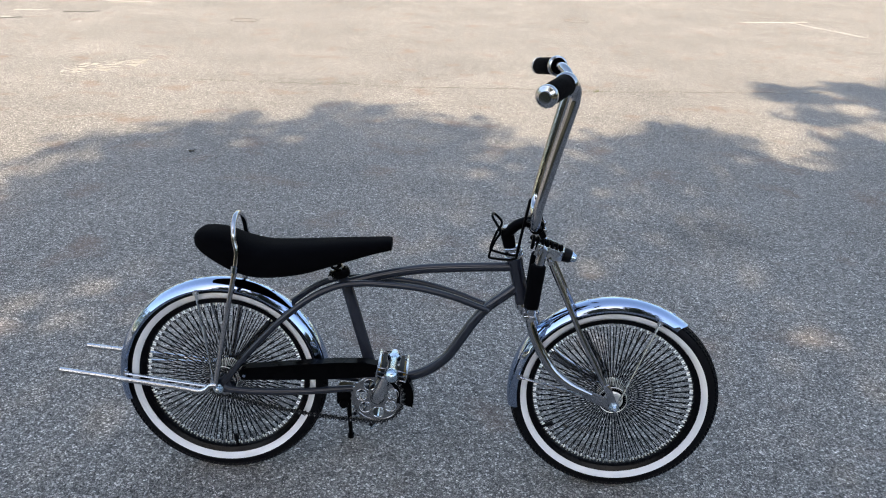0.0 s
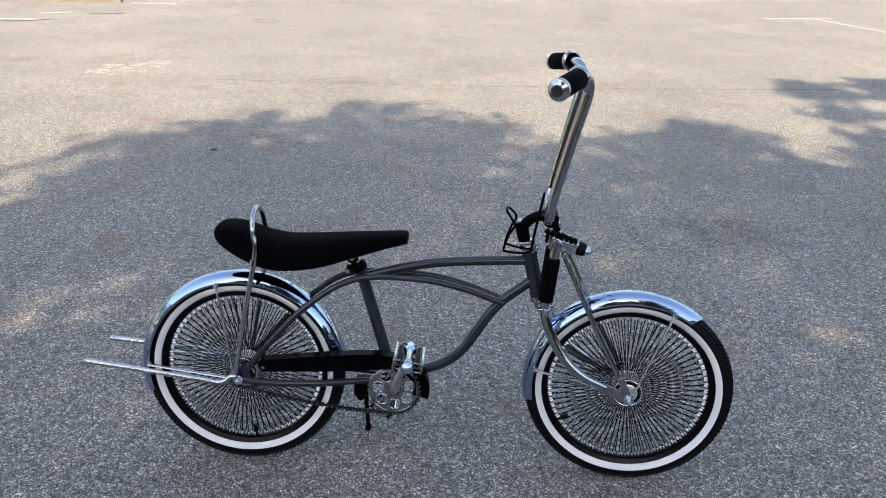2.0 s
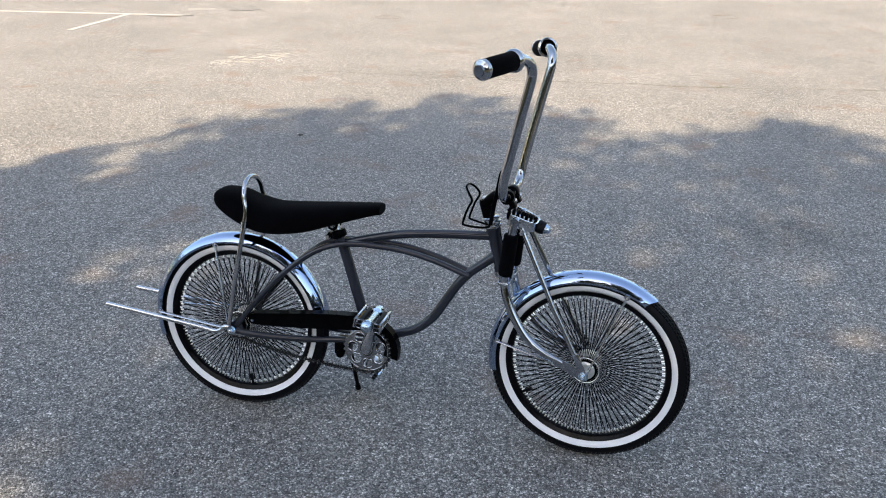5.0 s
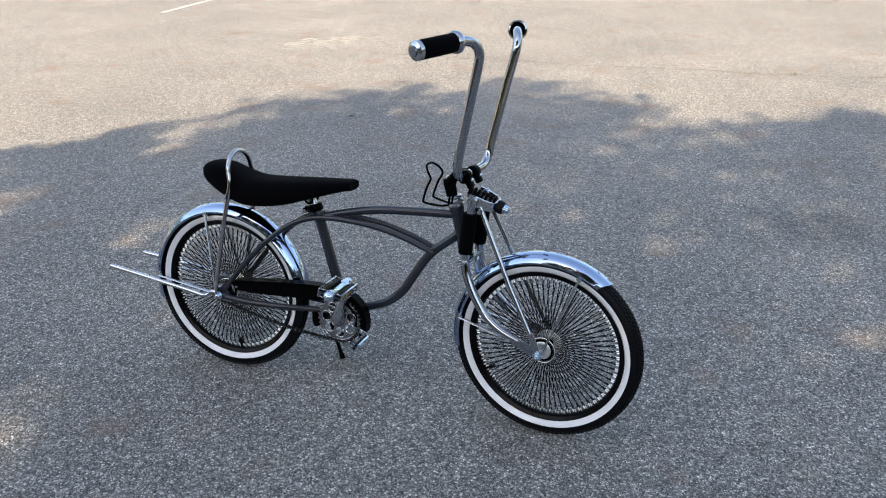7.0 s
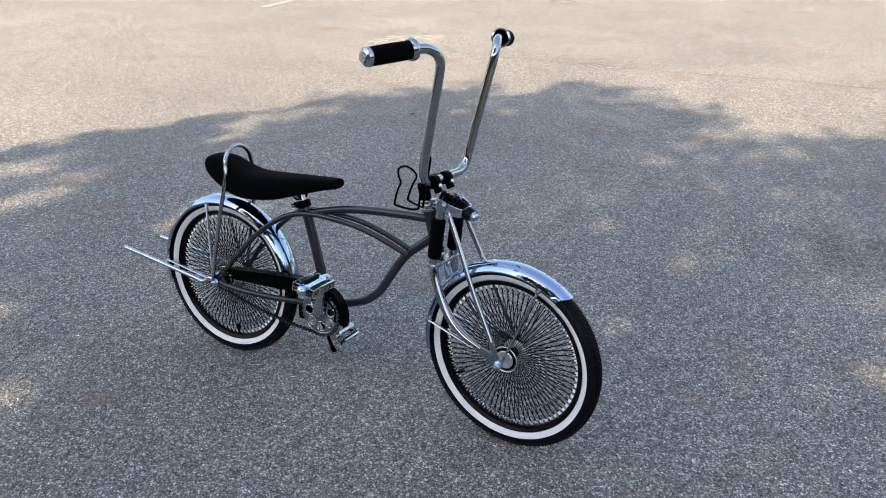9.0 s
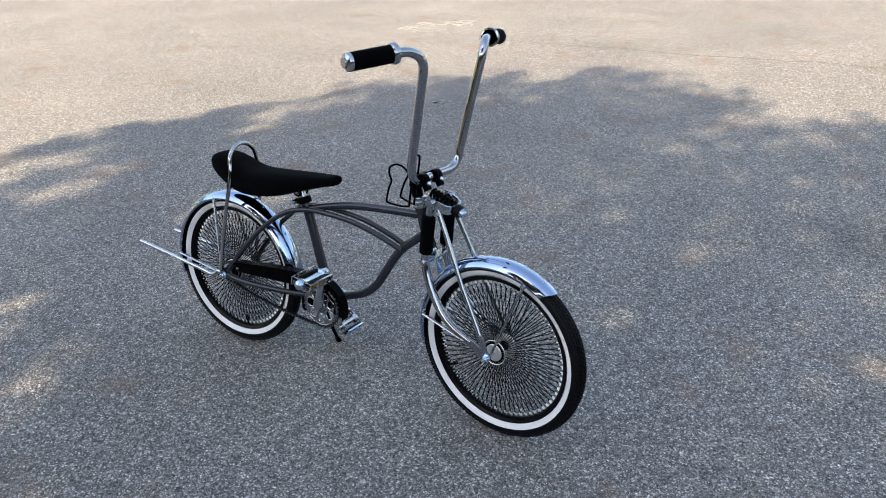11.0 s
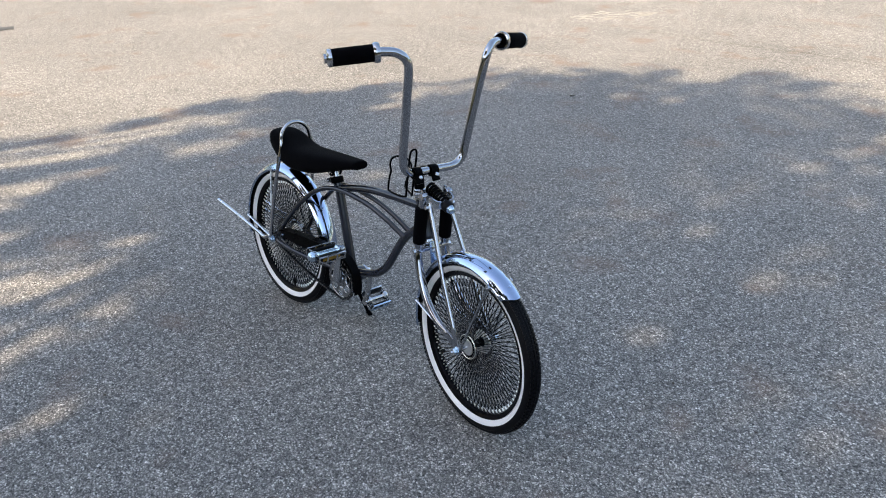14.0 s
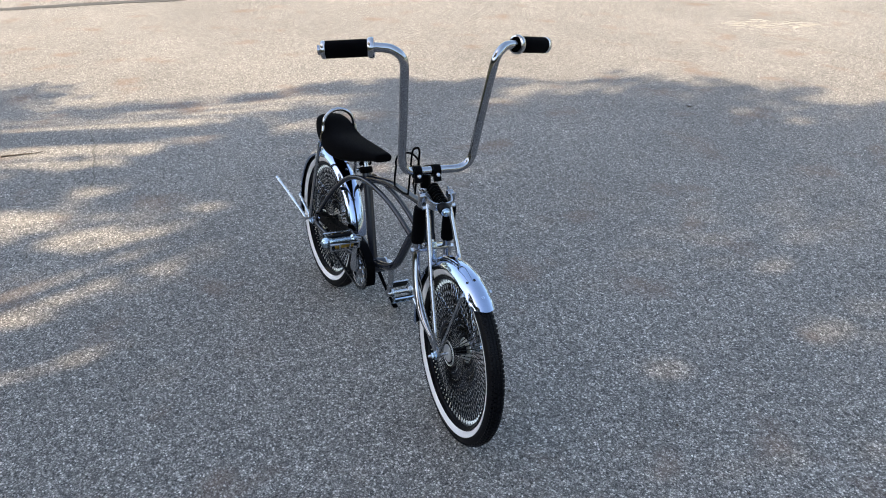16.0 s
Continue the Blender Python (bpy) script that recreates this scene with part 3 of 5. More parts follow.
# rods that run back from the rear axle
for s in (-1, 1):
    out, high = (0.062, 0.284) if s > 0 else (0.083, 0.288)
    pts = [(-0.002, s * 0.080, 0.262), (-0.014, s * 0.081, 0.262), (-0.026, s * 0.082, 0.252), (-0.045, s * 0.082, 0.246), (-0.085, s * (0.06 + 0.25 * (out - 0.06) + 0.015), 0.2515), (-0.230, s * (0.5 * out + 0.039), (0.252 + high) / 2), (-0.366, s * out, high)]
    part("tail_rod", tube(pts, 0.0066, 12, smooth=5), CHROME_DULL, bike, "chrome rod running back from the rear axle")


# -- drivetrain
def build_sprocket():
    """A chainwheel with teeth, a ring of round holes and a thin bright edge."""
    bm = bmesh.new()
    cx, cy, cz = BRACKET[0] + 0.001, -0.0535, BRACKET[2] - 0.002
    teeth, R0, R1 = 28, 0.0605, 0.0645
    outer = []
    for k in range(teeth * 4):
        a = 2 * math.pi * k / (teeth * 4)
        r = (R0, R1, R1, R0)[k % 4]
        outer.append((a, r))
    holes = [(2 * math.pi * k / 7 + 0.3, 0.0385, 0.0136) for k in range(7)]
    # cells of a polar grid that lie outside every hole
    rad = [0.016, 0.022, 0.0255, 0.029, 0.033, 0.037, 0.041, 0.044, 0.047, 0.0500, 0.0535, 0.0575, R0]
    na = teeth * 4
    ver = {}

    def vert(i, j, s):
        key = (i, j % na, s)
        if key not in ver:
            a = outer[j % na][0]
            r = rad[i] if i < len(rad) else outer[j % na][1]
            p = Vector((r * math.cos(a), 0, r * math.sin(a)))
            for ha, hr, hh in holes:
                c = Vector((hr * math.cos(ha), 0, hr * math.sin(ha)))
                d = p - c
                if abs(d.length - hh) < 0.0026:
                    p = c + d.normalized() * hh
            ver[key] = bm.verts.new((cx + p.x, cy + s * 0.0016, cz + p.z))
        return ver[key]

    def is_open(i, j):
        if i >= len(rad):
            return False
        r = (rad[i] + (rad[i + 1] if i + 1 < len(rad) else R1)) / 2
        a = (outer[j % na][0] + 2 * math.pi / na / 2)
        p = Vector((r * math.cos(a), 0, r * math.sin(a)))
        return any((p - Vector((hr * math.cos(ha), 0, hr * math.sin(ha)))).length < hh for ha, hr, hh in holes)

    solid = {(i, j) for i in range(len(rad)) for j in range(na) if not is_open(i, j)}
    for i, j in solid:
        for s in (-1, 1):
            vs = [vert(i, j, s), vert(i + 1, j, s), vert(i + 1, j + 1, s), vert(i, j + 1, s)]
            if len(set(vs)) == 4:
                bm.faces.new(vs)
        for di, dj, e in ((-1, 0, ((i, j), (i, j + 1))), (1, 0, ((i + 1, j), (i + 1, j + 1))), (0, -1, ((i, j), (i + 1, j))), (0, 1, ((i, j + 1), (i + 1, j + 1)))):
            if ((i + di), (j + dj) % na) not in solid:
                (p, q), (u, v) = e
                bm.faces.new((vert(p, q, -1), vert(u, v, -1), vert(u, v, 1), vert(p, q, 1)))
    ob = part("sprocket", bm, SPROCKET, bike, "chrome chainwheel with a ring of round holes", smooth=False)
    bm = lathe([(0.0, -0.008), (0.012, -0.008), (0.017, -0.004), (0.018, 0.0), (0.018, 0.018), (0, 0.018)], 24, Matrix.Translation((cx, cy, cz)))
    part("bearing_cap", bm, SPROCKET, ob)
    # raised lips round the holes and along the edge
    for ha, hr, hh in holes:
        c = Vector((cx + hr * math.cos(ha), cy - 0.0016, cz + hr * math.sin(ha)))
        lip = [c + Vector(((hh + 0.0004) * math.cos(t), 0, (hh + 0.0004) * math.sin(t))) for t in [2 * math.pi * k / 28 for k in range(28)]]
        part("hole_rim", add_tube(bmesh.new(), lip, 0.0009, 6, closed=True), CHROME_DULL, ob)
    edge = [(cx + 0.0590 * math.cos(t), cy - 0.0016, cz + 0.0590 * math.sin(t)) for t in [2 * math.pi * k / 72 for k in range(72)]]
    part("edge_lip", add_tube(bmesh.new(), edge, 0.0009, 6, closed=True), SPROCKET, ob)
    return ob


build_sprocket()
CRANK = Vector((0.041, 0, 0.124))
CENTRE = Vector(BRACKET)
bm = tube([CENTRE + CRANK + Vector((0, -0.082, 0)), CENTRE + CRANK * 0.55 + Vector((0, -0.078, 0)), CENTRE + CRANK * 0.12 + Vector((0, -0.070, 0)), CENTRE + Vector((0, -0.058, 0)), CENTRE,
           CENTRE + Vector((0, 0.050, 0)), CENTRE - CRANK * 0.12 + Vector((0, 0.062, 0)), CENTRE - CRANK * 0.55 + Vector((-0.001, 0.076, -0.009)), CENTRE - CRANK + Vector((-0.002, 0.080, -0.017))], [0.0085, 0.0108, 0.0160, 0.0130, 0.0105, 0.0115, 0.0125, 0.0100, 0.0080], 16, smooth=5)
for s in (-1, 1):
    add_lathe(bm, [(0, -0.008), (0.011, -0.008), (0.013, -0.006), (0.013, 0.006), (0.011, 0.008), (0, 0.008)], 20, Matrix.Translation(CENTRE - s * CRANK + Vector((-0.001 - s * 0.001, s * 0.081, -0.0085 - s * 0.0085))))
part("crank", bm, CHROME_DULL, bike, "one-piece chrome crank")


def build_pedal(s, tilt, centre, long, amber):
    """A barrel on the axle, two end plates, two slotted rails with folded edges, dark pads and, where amber is set, a reflector at each side."""
    m = Matrix.Translation(centre) @ Matrix.Rotation(radians(tilt), 4, "Y") @ (Matrix() if s > 0 else Matrix.Rotation(math.pi, 4, "Z")) @ Matrix.Diagonal((1, long, 1, 1))
    tall, slim = (0.0100, 0.0102) if amber else (0.0125, 0.0085)
    bm = lathe([(0, -0.052), (0.006, -0.052), (0.007, -0.042), (0.0150, -0.039), (0.0150, -0.030), (slim, -0.025), (slim, 0.025), (0.0118, 0.029), (0.0150, 0.034), (0.0155, 0.042), (0.0135, 0.049), (0.0080, 0.053), (0, 0.0545)], 24)
    pedal = part("pedal", bm, CHROME_PALE if amber else CHROME_DULL, bike, "chrome cage pedal with amber reflectors" if amber else "chrome cage pedal with slotted rails", m=m)
    for y in (-0.036, 0.038):
        outline = [(-0.032, -0.010), (-0.012, -0.0115), (0.012, -0.0115), (0.032, -0.010), (0.032, 0.010), (0.012, 0.0115), (-0.012, 0.0115), (-0.032, 0.010)]
        bm = add_tube(bmesh.new(), [(x, y, z) for x, z in outline], 0.0017, 8, closed=True)
        for x in (-0.022, 0.022):
            add_box(bm, (0.022, 0.002, 0.0035), Matrix.Translation((x, y, 0)))
        part("end_frame", bm, CHROME_DARK, pedal)
    for x in (-0.033, 0.033):
        bm = bmesh.new()
        k = math.copysign(1, x)
        for z in (-tall, tall):
            add_box(bm, (0.0026, 0.080, 0.0034 if amber else 0.0062), Matrix.Translation((x, 0.001, z)), bevel=0.0006)
            add_box(bm, (0.0044, 0.080, 0.0016), Matrix.Translation((x - k * 0.0016, 0.001, z + math.copysign(0.0015, z))), bevel=0.0004)
        for y in (-0.037, -0.0125, 0.0145, 0.039):
            add_box(bm, (0.0024, 0.004 if amber else 0.007, 2 * tall - 0.002), Matrix.Translation((x, y, 0)))
        # the left pedal's front rail gets the paler chrome as painted sky reflection
        part("cage_rail", bm, CHROME_DULL if amber or x < 0 else CHROME_PALE, pedal)
        if amber:
            part("reflector", add_box(bmesh.new(), (0.005, 0.050, 0.0100), Matrix.Translation((x * 0.845, 0.001, -0.001)), bevel=0.001), AMBER, pedal, "amber plastic reflector")
        part("pad", add_box(bmesh.new(), (0.009, 0.074, 0.0165 if amber else 0.021), Matrix.Translation((x * (0.62 if amber else 0.80), 0.001, 0)), bevel=0.001), RUBBER, pedal)


build_pedal(-1, 10, CENTRE + CRANK + Vector((0, -0.135, 0)), 1.2, True)
build_pedal(1, 36, CENTRE - CRANK + Vector((-0.002, 0.124, -0.017)), 0.92, False)


def build_chain():
    """Links along the loop round the chainwheel and the rear cog; the outer ones are wider."""
    cx, cz, R, r = BRACKET[0] - 0.002, BRACKET[2] - 0.002, 0.0662, 0.0330
    ax, az = 0.0, 0.25
    d = math.hypot(cx - ax, cz - az)
    base = math.atan2(cz - az, cx - ax)
    g = math.acos((R - r) / d)
    path = []
    a0, a1 = base + math.pi - g, base - (math.pi - g)
    for k in range(41):
        a = a0 + (a1 - a0) * k / 40
        path.append((cx + R * math.cos(a), cz + R * math.sin(a)))
    b0, b1 = a1, a0 - 2 * math.pi
    for k in range(21):
        b = b0 + (b1 - b0) * k / 20
        path.append((ax + r * math.cos(b), az + r * math.sin(b)))
    path.append(path[0])
    length = [0.0]
    for (x0, z0), (x1, z1) in zip(path, path[1:]):
        length.append(length[-1] + math.hypot(x1 - x0, z1 - z0))
    count = 2 * round(length[-1] / 0.0254)

    def at(sd):
        sd %= length[-1]
        x = float(np.interp(sd, length, [p[0] for p in path]))
        z = float(np.interp(sd, length, [p[1] for p in path]))
        y = -0.043 - 0.0095 * min(1, max(0, x / cx))
        sag = 0.010 * max(0.0, 1 - ((x - 0.19) / 0.17) ** 2) if z < 0.225 and 0.02 < x < 0.36 else 0.0
        return Vector((x, y, z - sag))

    def link(width):
        bm = bmesh.new()
        for s in (-1, 1):
            outline = []
            for k in range(20):
                t = 2 * math.pi * k / 20
                c = math.cos(t)
                outline.append((math.copysign(0.0064, c) * min(1.0, abs(c) * 3) + 0.0038 * c * abs(c), (0.0046 if 0.35 < abs(c) else 0.0012 + 0.004 * abs(c)) * math.sin(t)))
            y0 = s * width
            a = [bm.verts.new((x, y0, z)) for x, z in outline]
            b = [bm.verts.new((x, y0 + s * 0.001, z)) for x, z in outline]
            bm.faces.new(a)
            bm.faces.new(b[::-1])
            for j in range(20):
                bm.faces.new((a[j], b[j], b[(j + 1) % 20], a[(j + 1) % 20]))
        add_lathe(bm, [(0, -width), (0.0036, -width), (0.0036, width), (0, width)], 8, Matrix.Translation((0.0062, 0, 0)))
        for x in (-0.0062, 0.0062):
            add_lathe(bm, [(0, -width - 0.0018), (0.0017, -width - 0.0016), (0.0019, width + 0.0016), (0, width + 0.0018)], 6, Matrix.Translation((x, 0, 0)))
        me = bpy.data.meshes.new("link")
        bmesh.ops.recalc_face_normals(bm, faces=bm.faces)
        bm.to_mesh(me)
        bm.free()
        me.materials.append(CHAIN)
        me.materials.append(CHROME_DULL)
        for f in me.polygons:
            f.material_index = int(max(abs(me.vertices[v].co.y) for v in f.vertices) > width + 0.0011)
        return me

    kinds = [link(0.0026), link(0.0038)]
    cog = part("rear_cog", lathe([(0.010, -0.0012), (0.0325, -0.0012), (0.0355, 0), (0.0325, 0.0012), (0.010, 0.0012)], 36, Matrix.Translation((0, -0.044, 0.25)), closed=True), CHROME_DULL, bike)
    pin = bmesh.new()
    add_lathe(pin, [(0, -0.006), (0.002, -0.006), (0.002, 0.006), (0, 0.006)], 8, Matrix.Translation(at(0)))
    chain = part("chain", pin, CHAIN, bike, "black roller chain")
    for k in range(count):
        p, q = at(length[-1] * (k - 0.5) / count), at(length[-1] * (k + 0.5) / count)
        ob = new("link", kinds[k % 2])
        ob.parent = chain
        w = q - p
        ob.matrix_basis = Matrix.Translation((p + q) / 2) @ Matrix.Rotation(-math.atan2(w.z, w.x), 4, "Y") @ Matrix.Diagonal((1.0, 0.95, 1.6 if k % 2 else 1.0, 1))


build_chain()


def build_chain_guard():
    outline = [(0.050, 0.283), (0.056, 0.274), (0.068, 0.2735), (0.150, 0.2755), (0.240, 0.279), (0.330, 0.286), (0.376, 0.290)]
    c = Vector((BRACKET[0], 0, BRACKET[2]))
    arc_in = [(c.x + 0.049 * math.cos(radians(a)), c.z + 0.049 * math.sin(radians(a))) for a in range(84, -17, -10)]
    arc_out = [(c.x + 0.089 * math.cos(radians(a)), c.z + 0.089 * math.sin(radians(a))) for a in range(-16, 95, 10)]
    top = [(0.345, 0.3295), (0.285, 0.328), (0.170, 0.318), (0.070, 0.3075), (0.056, 0.303), (0.050, 0.294)]
    bm = plate(outline + arc_in + arc_out + top, -0.0015, 0.0015)
    rim_line = [Vector((x, 0, z)) for x, z in arc_out + top]
    ver = []
    for p in rim_line:
        ver.append([bm.verts.new((p.x, y, p.z + dz)) for y, dz in ((-0.012, 0.0), (-0.012, 0.0018), (0.016, 0.0018), (0.016, 0.0))])
    for a, b in zip(ver, ver[1:]):
        for j in range(4):
            bm.faces.new((a[j], b[j], b[(j + 1) % 4], a[(j + 1) % 4]))
    for v in bm.verts:
        v.co.y += -0.067 + (v.co.x - 0.06) * 0.036
    guard = part("chain_guard", bm, BLACK, bike, "black painted chain guard")
    part("guard_bolt", lathe([(0, -0.006), (0.004, -0.005), (0.0055, -0.002), (0.0055, 0), (0, 0)], 14, Matrix.Translation((0.062, -0.0685, 0.286))), SKY_CHROME, guard)


build_chain_guard()
# kickstand on the left side, its foot on the ground
bm = tube([(0.295, 0.030, 0.215), (0.295, 0.050, 0.180), (0.295, 0.086, 0.100), (0.295, 0.122, 0.024), (0.295, 0.128, 0.0145)], [0.0068, 0.0068, 0.0060, 0.0056, 0.0056], 12, smooth=4)
add_tube(bm, [(0.295, 0.119, 0.030), (0.293, 0.131, 0.0128)], [0.0078, 0.0092], 12)
stand = part("kickstand", bm, BLACK, bike, "black kickstand")
bm = add_box(bmesh.new(), (0.036, 0.056, 0.034), Matrix.Translation((0.293, 0.004, 0.212)), bevel=0.003)
add_lathe(bm, [(0, -0.006), (0.011, -0.006), (0.012, 0.012), (0, 0.012)], 14, Matrix.Translation((0.293, -0.024, 0.198)))
part("stand_bracket", bm, BLACK, stand)


# -- springer fork, all turned with the steering
def build_fork():
    bm = lathe([(0, -0.030), (0.0125, -0.030), (0.0125, 0.130), (0, 0.130)], 18, along(HEAD_LOW, HEAD_HIGH))
    add_box(bm, (0.030, 0.108, 0.010), Matrix.Translation((0.733, 0, 0.458)), bevel=0.004)
    fork = part("springer_fork", bm, CHROME_BAR, bike, "chrome springer fork with black sleeves", m=STEER)
    for s in (-1, 1):
        leg = [(0.752, s * 0.041 + 0.002, 0.622), (0.743, s * 0.042 + 0.002, 0.570), (0.735, s * 0.044 + 0.002, 0.480), (0.735, s * 0.045 + 0.002, 0.455), (0.742, s * 0.047 + 0.001, 0.425), (0.763, s * 0.050, 0.380), (0.796, s * 0.053, 0.332),
               (0.840, s * 0.055, 0.297), (0.895, s * 0.055, 0.2745)]
        part("fork_leg", tube(leg, [0.0115] * 42 + [0.0110, 0.0105, 0.0098, 0.0090, 0.0080, 0.0068, 0.0055], 16, smooth=6), CHROME_BAR, fork)
        tip = [(0.876, 0.289), (0.892, 0.284), (0.950, 0.263), (0.961, 0.252), (0.957, 0.240), (0.944, 0.237), (0.884, 0.262), (0.872, 0.270)]
        part("fork_tip", plate(tip, s * 0.0530, s * 0.0575, 0.001), CHROME_BAR, fork)
        sl = [(0, 0), (0.0160, 0), (0.0177, 0.003), (0.0182, 0.020), (0.0178, 0.055), (0.0181, 0.085), (0.0177, 0.104), (0.0155, 0.107), (0, 0.107)]
        part("sleeve", lathe(sl, 28, along((0.7345, s * 0.044 + 0.002, 0.4795), (0.7440, s * 0.0425 + 0.002, 0.5865))), VELVET, fork, "black velvet sleeve")
        strut = [(0.766, s * 0.031, 0.604), (0.772, s * 0.032, 0.590), (0.860, s * 0.046, 0.415), (0.930, s * 0.055, 0.290)]
        part("strut", tube(strut, 0.0068, 14), CHROME_SISSY, fork)
        part("strut_tip", plate([(0.920, 0.302), (0.934, 0.310), (0.957, 0.258), (0.957, 0.246), (0.946, 0.241), (0.939, 0.250)], s * 0.0585, s * 0.0618, 0.0008), CHROME_BAR, fork)
        bm = lathe([(0, -0.010), (0.0095, -0.010), (0.0115, -0.007), (0.0115, 0.006), (0.0085, 0.009), (0, 0.010)], 20, Matrix.Translation((0.752, s * 0.040, 0.620)))
        part("knuckle", bm, CHROME_BAR, fork)
        part("pivot_bolt", lathe([(0, -0.008), (0.006, -0.008), (0.006, 0.008), (0, 0.008)], 6, Matrix.Translation((0.770, s * 0.039, 0.594))), CHROME_DULL, fork, smooth=False)
        part("lower_bolt", lathe([(0, -0.009), (0.006, -0.009), (0.006, 0.009), (0, 0.009)], 6, Matrix.Translation((0.736, s * 0.054 + 0.002, 0.456))), CHROME_DULL, fork, smooth=False)
    # plate that hangs from the crown and holds the fender
    bm = add_box(bmesh.new(), (0.0035, 0.024, 0.074), Matrix.Translation((0.7485, 0, 0.440)) @ Matrix.Rotation(radians(-9), 4, "Y"), bevel=0.0012)
    bracket = part("fender_bracket", bm, CHROME_PALE, fork, "bright plate between the fork crown and the fender")
    part("bracket_bolt", lathe([(0, 0), (0.0075, 0), (0.0075, 0.0035), (0.0045, 0.006), (0, 0.006)], 12, along((0.7500, 0, 0.452), (0.850, 0, 0.468))), CHROME_DULL, bracket)
    # spring bracket: a U of plate that narrows to the front
    way = Vector((0.075, 0, -0.022)).normalized()
    upw = Vector((0.022, 0, 0.075)).normalized()
    o = Vector((0.730, 0, 0.628))
    bm = bmesh.new()
    line = [(0.006, -0.037, 0.0135), (0.018, -0.0365, 0.0135), (0.045, -0.033, 0.0125), (0.060, -0.029, 0.012), (0.069, -0.020, 0.0115), (0.071, 0.0, 0.0115)]
    line = line + [(d, -y, h) for d, y, h in line[:-1]][::-1]
    sm = curve_points(line, 4)
    rings = []
    for i, p in enumerate(sm):
        a, b = sm[max(0, i - 1)], sm[min(len(sm) - 1, i + 1)]
        t = Vector((b.x - a.x, b.y - a.y, 0)).normalized()
        nrm = Vector((t.y, -t.x, 0))
        h = p.z
        quad = []
        for off, up in ((-0.0022, -h), (-0.0022, h), (0.0022, h), (0.0022, -h)):
            d, y = p.x + nrm.x * off, p.y + nrm.y * off
            quad.append(bm.verts.new(o + way * d + Vector((0, y, 0)) + upw * (up - 0.004)))
        rings.append(quad)
    for r0, r1 in zip(rings, rings[1:]):
        for j in range(4):
            bm.faces.new((r0[j], r0[(j + 1) % 4], r1[(j + 1) % 4], r1[j]))
    bm.faces.new(rings[0])
    bm.faces.new(rings[-1])
    bmesh.ops.bevel(bm, geom=[e for e in bm.edges if e.calc_face_angle(0) > 1.0], offset=0.0006, segments=1, affect="EDGES")
    part("spring_bracket", bm, CHROME_DULL, fork, "chrome spring bracket")
    so = o - upw * 0.001
    coil = []
    turns = 6.5
    for k in range(int(turns * 14) + 1):
        a = 2 * math.pi * k / 14
        coil.append(so + way * (-0.008 + 0.074 * k / (turns * 14)) + 0.0140 * (math.cos(a) * Vector((0, 1, 0)) + math.sin(a) * upw))
    part("spring", add_tube(bmesh.new(), coil, 0.0040, 8), BLACK, fork, "black coil spring")
    rod = lathe([(0, -0.012), (0.006, -0.012), (0.006, 0.072), (0, 0.072)], 12, along(so, so + way))
    part("spring_rod", rod, CHROME_DULL, fork)
    fo = o + way * 0.073 - upw * 0.004
    part("bushing", lathe([(0, 0), (0.0155, 0), (0.0170, 0.003), (0.0165, 0.012), (0.0150, 0.019), (0, 0.019)], 24, along(fo, fo + way)), RUBBER, fork, "black rubber bushing")
    fo2 = fo + way * 0.019
    nut = lathe([(0, 0), (0.0130, 0), (0.0130, 0.0025), (0.0118, 0.003), (0.0118, 0.0052), (0.0098, 0.0056), (0.0098, 0.011), (0.0066, 0.0145), (0, 0.016)], 14, along(fo2, fo2 + way))
    part("acorn_nut", nut, CHROME_PALE, fork)
    return fork


build_fork()
# headset cups
for name, d0, prof in (("headset_cup", 0.112, [(0.0, 0.0), (0.0205, 0.0), (0.0222, 0.002), (0.0222, 0.0065), (0.0208, 0.008), (0.0180, 0.0085), (0.0180, 0.0105), (0.0218, 0.011), (0.0226, 0.0125), (0.0226, 0.0165), (0.0212, 0.018), (0.0170, 0.0185), (0.0170, 0.0205), (0.0200, 0.021), (0.0208, 0.0225), (0.0208, 0.0265), (0.0190, 0.0285), (0.0150, 0.030), (0.0, 0.030)]),
                       ("headset_cup", -0.016, [(0.0, 0.0), (0.0180, 0.0), (0.0205, 0.004), (0.0205, 0.009), (0.0190, 0.015), (0.0, 0.015)])):
    part(name, lathe(prof, 28, along(head(d0), head(d0 + 1))), CHROME_DULL, bike, "chrome headset cup")


